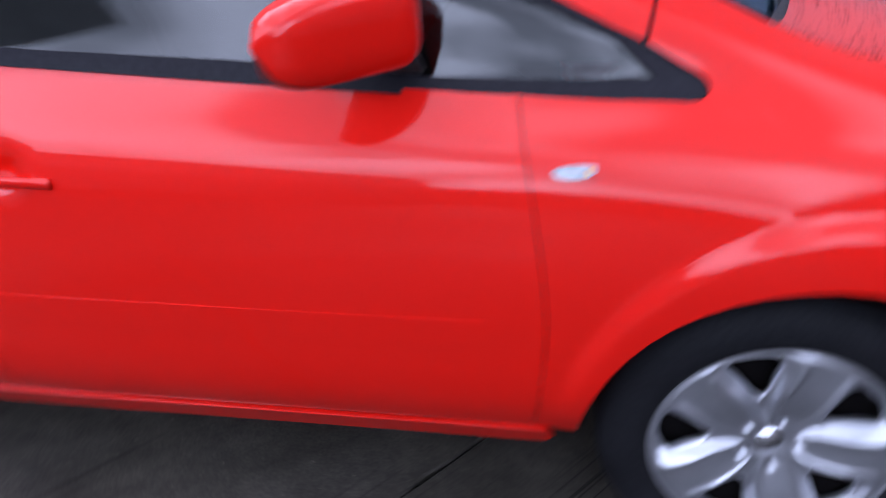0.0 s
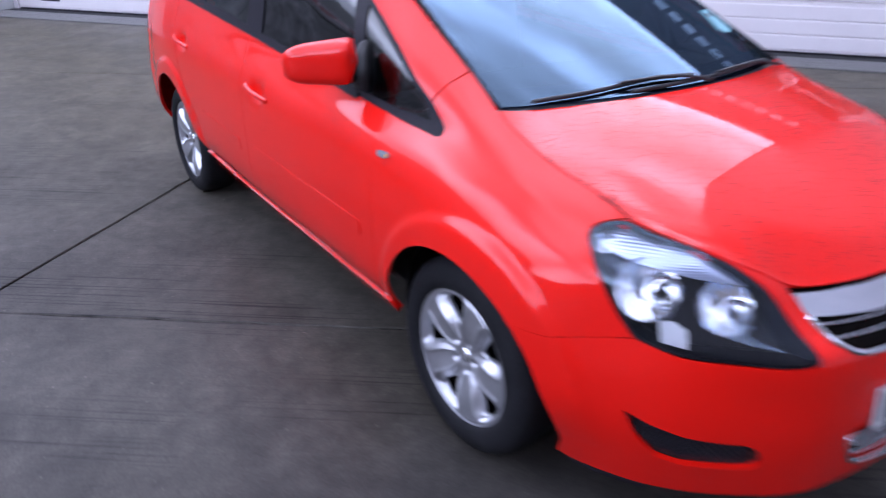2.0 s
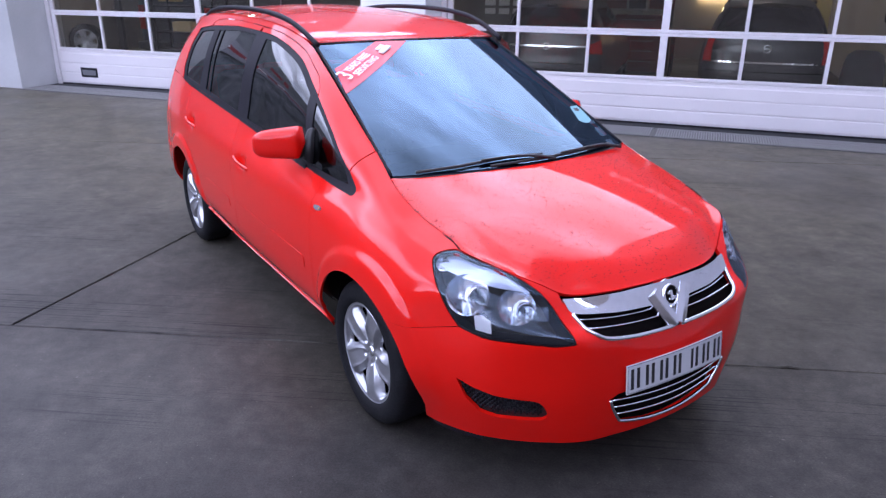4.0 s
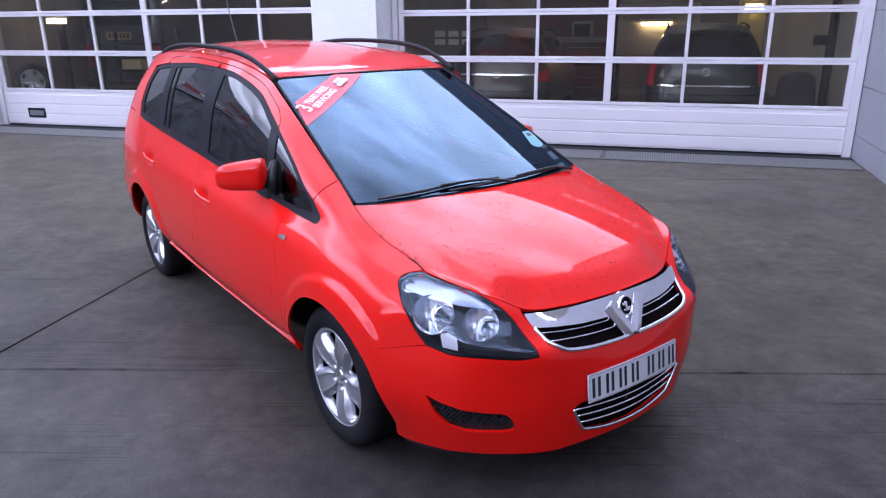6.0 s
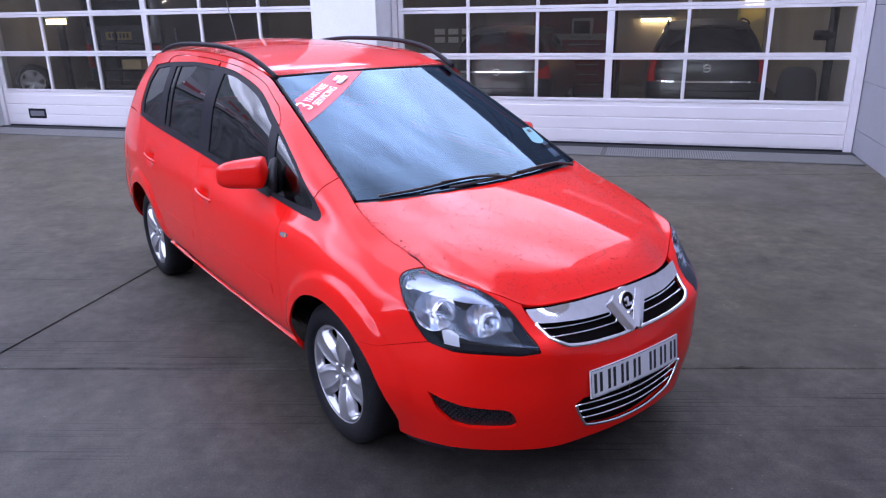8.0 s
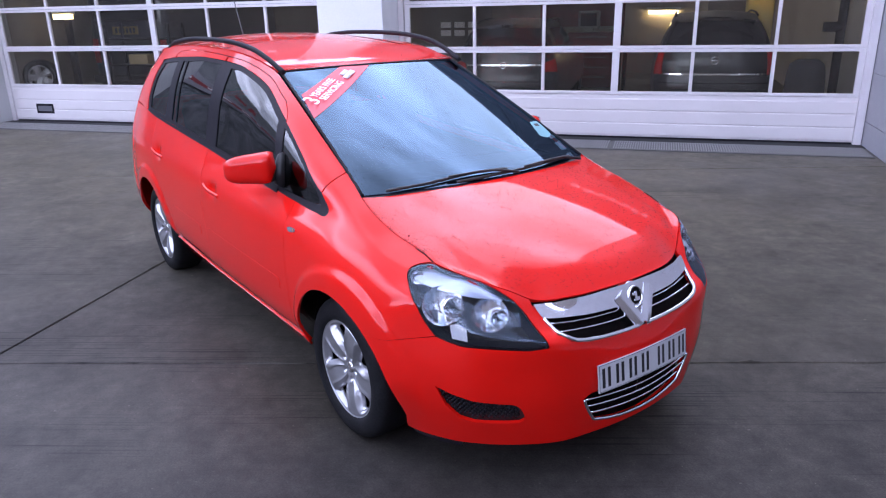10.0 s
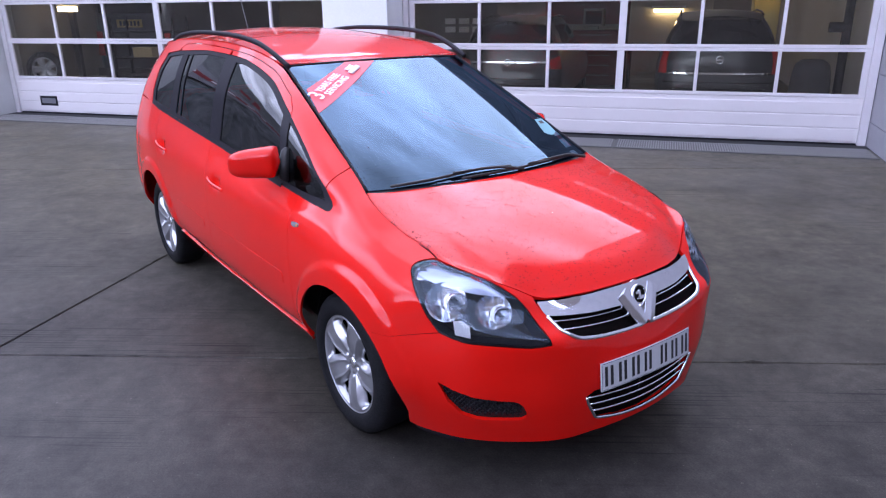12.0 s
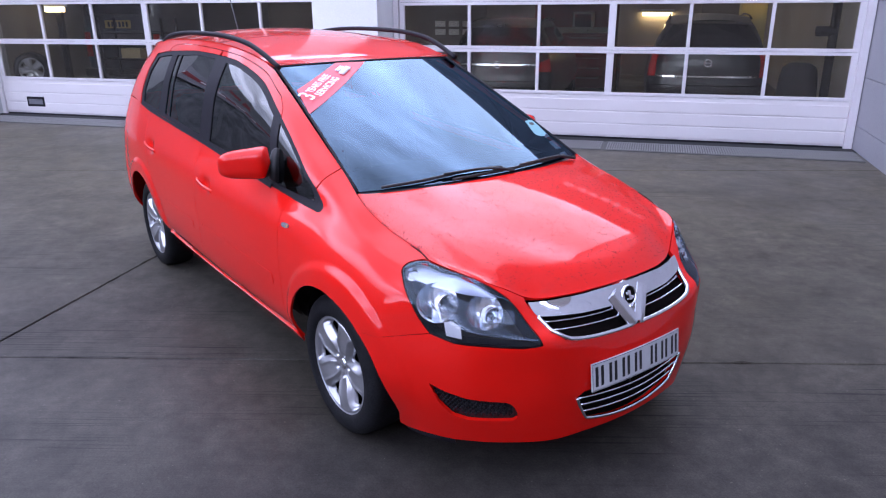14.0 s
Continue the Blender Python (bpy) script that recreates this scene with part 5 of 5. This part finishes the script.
# roof rails and aerial
for sg in (-1, 1):
    rail = [(-.985, .560, 1.497), (-1.08, .566, 1.535), (-1.18, .572, 1.569), (-1.31, .578, 1.602), (-1.50, .582, 1.625), (-1.73, .584, 1.637), (-2.05, .584, 1.640), (-2.35, .580, 1.634), (-2.60, .573, 1.617), (-2.78, .567, 1.595), (-2.90, .562, 1.565)]
    part("roof_rail", tube(curve_through([(x, sg * y, z - .006) for x, y, z in rail], 4), .0130, 10, 1.1), SATIN, car, "satin dark grey roof rail")
bm = tube([(-2.86, -.02, 1.60), (-2.90, -.02, 1.66), (-3.05, -.02, 1.98)], [.012, .005, .0025], 8)
part("aerial", bm, BLACK, car, "thin black roof aerial")

# tail
for mirror in (True, False):
    sheet("rear_bumper", flank, [(17.0, -.1), (20, -.1), (20, 2.35), (17.0, 2.35)], RED, car, (.2, .2), mirror, gap=0)
    sheet("tailgate", flank, [[(17.65, 2.42), (20, 2.42), (20, 4.95), (17.65, 4.95)], [(17.65, 4.95), (18.1, 4.95), (18.1, 6.8), (20, 6.8), (20, 6.99), (17.65, 6.99)]], RED, car, (.2, .2), mirror, gap=0)
    tg = sheet("rear_window", flank, [(18.1, 4.95), (20, 4.95), (20, 6.8), (18.1, 6.8)], TINT, car, (.2, .2), mirror, gap=0, thick=0)
    sheet("tail_lamp", flank, [(17.8, 2.6), (18.3, 2.6), (18.3, 4.6), (17.85, 4.8)], TAIL, car, (.1, .1), mirror, lift=.004, gap=0)
part("underbody", boxed((-3.4, -.60, .19), (.48, .60, .42), .03), GAP, car, smooth=False)
part("engine_bay", boxed((-.18, -.58, .40), (.62, .58, .72), .04), GAP, car, smooth=False)
part("cabin_floor", boxed((-3.3, -.76, .36), (-.2, .76, .44), .02), DASH, car, smooth=False)

# cabin
bm = bmesh.new()
prof = [(-.16, .60), (-.12, .98), (-.30, 1.015), (-.55, 1.02), (-.70, .985), (-.76, .90), (-.74, .72), (-.60, .60)]
rows = [[bm.verts.new((x + .06 * (y / .7) ** 2, y, z - .02 * (y / .7) ** 2)) for x, z in prof] for y in np.linspace(-.72, .72, 13)]
for a, b in zip(rows, rows[1:]):
    for k in range(len(prof) - 1):
        bm.faces.new((a[k], a[k + 1], b[k + 1], b[k]))
bmesh.ops.recalc_face_normals(bm, faces=bm.faces)
part("dashboard", bm, DASH, car)
ringpts = [(-.80 - .06 * math.sin(a), -.36 + .185 * math.cos(a), .97 + .175 * math.sin(a)) for a in [2 * math.pi * k / 32 for k in range(33)]]
steer = part("steering_wheel", tube(ringpts, .015, 8), BLACK, car)
part("wheel_boss", boxed((-.83, -.44, .92), (-.77, -.28, 1.0), .03), BLACK, steer)


def seat(x, y, wide, name="seat"):
    st = empty(name)
    st.parent = car
    part("cushion", boxed((x - .26, y - wide / 2, .44), (x + .26, y + wide / 2, .66), .06), FABRIC, st)
    m = Matrix.Translation((x - .24, y, .62)) @ pose(0, 0, 0, 0, -14, 0)
    part("backrest", boxed((-.09, -wide / 2, -.02), (.07, wide / 2, .62), .06, m), FABRIC, st)
    for o in ((0,) if wide < .8 else (-.4, 0, .4)):
        part("headrest", boxed((-.07, o - .13, .65), (.04, o + .13, .84), .045, m), FABRIC, st)


seat(-1.22, -.37, .52)
seat(-1.22, .37, .52)
seat(-2.15, 0, 1.28)

# wipers at rest
def wiper(tu):
    wp = empty("wiper")
    wp.parent = car
    pts = [screen(np.array([t]), np.array([u]))[0] + np.array((.004, 0, .010)) for t, u in tu]
    part("blade", tube(curve_through([tuple(p) for p in pts], 4), .0052, 6, 1.3), BLACK, wp)
    mid = (pts[1] + pts[2]) / 2
    base = pts[-1] + np.array((.028, .05, -.016))
    part("wiper_arm", tube(curve_through([tuple(mid + np.array((.004, 0, .010))), tuple((mid + pts[-1]) / 2 + np.array((.016, 0, .013))), tuple(pts[-1] + np.array((.022, -.06, .006))), tuple(base)], 4), [.0055] * 4 + [.0075] * 4 + [.011] * 5, 6, .7), BLACK, wp)


wiper([(-.855, .004), (-.564, .020), (-.24, .041), (-.097, .041), (.09, .030)])
wiper([(-.36, .003), (.058, .010), (.424, .012), (.813, .010)])

# windscreen papers
STICK = [(-.963, .762), (-.993, .553), (-.079, .985), (-.402, .992)]
sheet("sticker", screen, [STICK[0], STICK[1], STICK[2], STICK[3]], STICKER, car, (.2, .2), lift=.002, thick=0, gap=0, label="red offer banner across the windscreen corner")
disc = sheet("paper_disc", screen, [(.885, .307), (.987, .305), (.985, .26), (.965, .205), (.947, .184), (.90, .172), (.861, .172), (.825, .182), (.801, .200)], PALEBLUE, car, (.1, .1), lift=.002, thick=0, gap=0, label="pale blue paper disc in the windscreen")
sheet("disc_print", screen, [(.90, .288), (.955, .286), (.945, .262), (.89, .266)], INK, disc, (.1, .1), lift=.003, thick=0, gap=0)
b0 = screen(np.array([-.993, -.079, -.45]), np.array([.553, .985, .85]))
e1 = Vector(b0[1] - b0[0]).normalized()
nn = Vector((.370, -.079, .926)).normalized()
e2 = nn.cross(e1).normalized()
nn = e1.cross(e2)
BASE = Matrix.Translation(Vector(b0[0])) @ Matrix((( e1.x, e2.x, nn.x, 0), (e1.y, e2.y, nn.y, 0), (e1.z, e2.z, nn.z, 0), (0, 0, 0, 1)))


def lettering(name, body_text, size, x, y, squeeze=1.0, up=.019):
    cu = bpy.data.curves.new(name, "FONT")
    cu.body, cu.size, cu.offset = body_text, size, .0006
    tmp = bpy.data.objects.new(name, cu)
    me = bpy.data.meshes.new_from_object(tmp)
    bpy.data.objects.remove(tmp)
    me.transform(BASE @ Matrix.Translation((x, y, up)) @ Matrix.Diagonal((squeeze, 1, 1, 1)))
    me.materials.append(WHITE)
    ob = new(name, me)
    ob.parent = bpy.data.objects["sticker"]
    return ob


lettering("numeral", "3", .118, .10, .034)
lettering("line_of_print", "YEARS FREE", .052, .170, .068, .86)
lettering("line_of_print", "SERVICING", .052, .165, .018, .93)
bm = bmesh.new()
box(bm, (.458, .022, .0125), (.555, .050, .019), 0, BASE)
box(bm, (.478, .052, .0125), (.540, .078, .019), 0, BASE)
part("emblem", bm, WHITE, bpy.data.objects["sticker"])


# wheels with five-spoke covers
def cover_mesh():
    """Five broad paddles with ridged edges; a scoop between each pair, open near the rim."""
    bm = bmesh.new()
    up = lambda x, a, b: float(step_up(np.array(x), a, b))
    r_in, r_out, inside, outside = .104, .197, 8, 26
    radii = [.006 + (r_in - .006) * k / 16 for k in range(16)] + [r_in + (r_out - r_in) * k / 20 for k in range(20)] + [r_out + (.2215 - r_out) * k / 9 for k in range(10)]
    grid = []
    for r in radii:
        q = min(max((r - r_in) / (r_out - r_in), 0), 1)
        wide = (6.0 + 10.5 * q) * max(1 - abs(2 * q - 1) ** 6, .05) ** .5  # half the opening's angle
        angles = [wide * j / inside for j in range(-inside, inside)] + [wide + (72 - 2 * wide) * j / outside for j in range(outside)]
        row = []
        for c in range(5):
            for d in angles:
                ad = min(abs(d), abs(72 - d))
                edge = 11 + 11 * up(r, .05, .18)  # half the scoop's angle
                run = up(r, .038, .085) * (1 - up(r, .197, .210))
                scoop = (1 - up(ad, edge * .5, edge)) * run
                crest = math.exp(-((ad - edge - 1.5) / 2.0) ** 2) * up(r, .04, .07) * (1 - up(r, .18, .205))
                dish = (1 - ((ad - 36) / (36 - edge)) ** 2) * run if ad > edge else 0
                lug = math.exp(-((r - .052) / .009) ** 2 - ((ad - 36) / 10) ** 2)
                h = .070 + .020 * up(r, .03, .15) - .006 * up(r, .204, .214) + .005 * up(r, .213, .2215)
                h += .0060 * crest - (.012 + .012 * up(r, .07, .16)) * scoop - .0012 * dish - .014 * lug - .010 * math.exp(-(r / .03) ** 4)
                th = radians(72 * c + d)
                row.append(bm.verts.new((r * math.cos(th), -h, r * math.sin(th))))
        grid.append(row)
    each = 2 * inside + outside
    for i in range(len(radii) - 1):
        for k in range(5 * each):
            if not (r_in <= radii[i] < r_out and k % each < 2 * inside):
                n_k = (k + 1) % (5 * each)
                bm.faces.new((grid[i][k], grid[i][n_k], grid[i + 1][n_k], grid[i + 1][k]))
    # the openings have edges turned inwards
    rim = [e for e in bm.edges if e.is_boundary and .09 < max(math.hypot(v.co.x, v.co.z) for v in e.verts) < .2]
    made = bmesh.ops.extrude_edge_only(bm, edges=rim)["geom"]
    bmesh.ops.translate(bm, verts=[g for g in made if isinstance(g, bmesh.types.BMVert)], vec=(0, .014, 0))
    bmesh.ops.delete(bm, geom=[v for v in bm.verts if not v.link_faces], context="VERTS")
    bmesh.ops.recalc_face_normals(bm, faces=bm.faces)
    return bm


def road_wheel():
    w = empty("wheel")
    w.parent = car
    tyre = [(.205, -.07), (.2225, -.092), (.232, -.100), (.250, -.1035), (.272, -.103), (.290, -.096), (.303, -.086), (.311, -.074), (.3145, -.058), (.3155, -.03), (.316, 0), (.3155, .03), (.311, .074), (.290, .096), (.232, .1), (.205, .09)]
    part("tyre", lathe(tyre, 72), RUBBER, w, "black rubber tyre")
    part("wheel_cover", cover_mesh(), SILVER, w, "silver five-spoke wheel cover")
    part("hub_badge", lathe([(.0, -.071), (.022, -.070), (.027, -.064), (.028, -.05)], 28), CHROME, w)
    part("brake_drum", lathe([(.0, -.02), (.19, -.02), (.21, -.03)], 32), GAP, w)
    return w


first = road_wheel()
first.matrix_basis = Matrix.Translation((0, -.742, .315)) @ pose(0, 0, 0, 0, 39, 0)
for m in (Matrix.Translation((AXLE, -.748, .315)) @ pose(0, 0, 0, 0, 31, 0), Matrix.Translation((0, .742, .315)) @ pose(0, 0, 0, 0, 20, 180), Matrix.Translation((AXLE, .748, .315)) @ pose(0, 0, 0, 0, 50, 180)):
    copy_thing(first, m)

parked_car("parked_car", "dark grey people carrier parked tail first inside the workshop", CARGREY, 1.70, -1.05, 1.0, 3.03, [(17.75, 3.05), (18.35, 3.05), (18.25, 4.85), (17.8, 4.9)])
parked_car("parked_car", "grey silver estate car parked tail first inside the workshop", CARSILVER, 4.88, -1.3, .96, 3.75, [(17.7, 3.2), (18.75, 3.3), (18.6, 3.95), (17.8, 4.3)])
van = tagged(empty("van"), "dark blue van parked inside the workshop", "van")
bm = boxed((12.3, -7.5, .28), (14.3, -2.9, 2.35), .16, FRONT)
part("van_body", bm, VANBLUE, van)
plate_y = fbox("number_plate", (13.02, 13.66), (-2.897, -2.88), (1.38, 1.54), YELLOW, van)
for k in range(6):
    fbox("character_bar", (13.08 + .09 * k, 13.13 + .09 * k), (-2.878, -2.874), (1.41, 1.51), INK, plate_y, bevel=0)
fbox("rear_window", (12.5, 14.1), (-2.898, -2.885), (1.66, 2.15), DARKGLASS, van)
for u in (12.36, 14.08):
    fbox("tail_lamp", (u, u + .14), (-2.91, -2.88), (.8, 1.3), TAIL, van)
fbox("bumper", (12.3, 14.3), (-2.95, -2.82), (.38, .55), BLACK, van, bevel=.03)
for u in (12.4, 14.0):
    for n in (-3.7, -6.7):
        bm = rod(bmesh.new(), FRONT @ Vector((u, n, .316)), FRONT @ Vector((u + .2, n, .316)), .32, n=32)
        part("tyre", bm, RUBBER, van)
spare = tagged(empty("loose_wheel"), "silver alloy wheel standing inside the workshop door", "wheel")
for o in first.children:
    if o.name.startswith(("tyre", "wheel_cover")):
        c = new(o.name.split(".")[0], o.data)
        c.parent = spare
rest = tagged(part("wheel_stand", boxed((13.2, -.92, 0), (13.7, -.32, .40), .02, FRONT), SATIN), "low dark stand inside the workshop", "stand")
spare.matrix_basis = FRONT @ Matrix.Translation((13.45, -.62, .716)) @ pose(0, 0, 0, 0, 0, 205)

# ---- the showroom across the yard, and unseen walls added to close the place ----
SHOWWALL = material("dark_grey_cladding", (.20, .21, .21), .55, vary=.1, grain=4, blotch=.2)
SHOWGLASS = material("dark_showroom_glazing", (.21, .215, .225), .12, vary=.35, grain=2.2, blotch=.3)
FARWALL = material("dark_brown_brickwork", (.15, .13, .125), .8, vary=.15, grain=14, blotch=.2)
FASCIARED = material("red_fascia", (.30, .03, .035), .4, vary=.05, grain=20)
show = tagged(empty("showroom"), "long showroom with dark glazing and a red and white fascia", "building")
SM = Matrix.Translation((-17, -14, 0)) @ pose(0, 0, 0, 0, 0, 118)  # its front runs along local x, facing local -y
part("wall", boxed((-22, 0, 0), (22, 8, 8.6), .02, SM), SHOWWALL, show, smooth=False)
part("fascia", boxed((-22, -.35, 4.5), (22, -.002, 5.8), .02, SM), WALLGREY, show, smooth=False)
part("red_band", boxed((-22, -.40, 4.98), (22, -.352, 5.30), .01, SM), FASCIARED, show, smooth=False)
for k in range(14):
    part("glazing", boxed((-21.8 + 3.12 * k, -.06, .15), (-18.9 + 3.12 * k, -.004, 4.3), .01, SM), SHOWGLASS, show, smooth=False)
for k in range(26):
    part("letter_bar", boxed((-20 + 1.55 * k, -.43, 5.06), (-20 + 1.55 * k + .35 + .3 * (k % 3), -.403, 5.22), .005, SM), WHITE, show, smooth=False)
for k in range(2):
    part("logo_shape", boxed((4.2 + 1.3 * k, -.09, 6.3 + .3 * k), (5.3 + 1.3 * k, -.002, 7.3 - .2 * k), .01, SM), FASCIARED, show, smooth=False)
# added out of view; the east one blocks low light on the car's front
for nm, lo, hi in (("wall_far_south", (-40, -34, 0), (10, -33, 5)), ("wall_far_east", (10, -34, 0), (11, 34, 9)), ("wall_far_north", (4, 24, 0), (10, 25, 6))):
    tagged(part(nm, boxed(lo, hi, .05), FARWALL, None, smooth=False), "unseen plain wall added to close the yard and block low light", "wall", kind="structure")
# sign on the wall above the doors
sign = tagged(empty("wall_sign"), "row of white letters on the wall above the workshop doors", "sign")
for start, count in ((.25, 8), (3.0, 7), (8.0, 8), (10.7, 6)):
    for k in range(count):
        fbox("letter_bar", (start + .27 * k, start + .18 + .27 * k), (.202, .24), (4.10, 4.34), WHITE, sign)

# ---- water drops on bonnet and roof ----
# dark red colour stands in for the dark surroundings the drops mirror
WATER = material("water_drop", (.07, .006, .006), .03, spec=.4)
rng = random.Random(4)
bead = bmesh.new()
bmesh.ops.create_icosphere(bead, subdivisions=1, radius=1.0)
BEAD_V, BEAD_F = [v.co.copy() for v in bead.verts], [[v.index for v in f.verts] for f in bead.faces]
bead.free()
verts, faces = [], []
for surface, count, (t0, t1), (u0, u1) in ((bonnet, 5200, (-.93, .9), (.03, .97)), (roof, 500, (-.9, .9), (.02, .5)), (screen, 420, (-.95, .98), (.08, .98))):
    tt, uu = [rng.uniform(t0, t1) for _ in range(count)], [rng.uniform(u0, u1) for _ in range(count)]
    for p in surface(np.array(tt), np.array(uu)):
        r = rng.choice((.0008, .001, .001, .0013, .0016, .002, .0028)) * (.7 if surface is screen else 1)
        i = len(verts)
        verts += [Vector(p) + Vector((c.x * r * 1.2, c.y * r, c.z * r * .5)) for c in BEAD_V]
        faces += [[i + k for k in f] for f in BEAD_F]
tagged(solid("rain_spatter", verts, faces, WATER, car), kind="stuff")
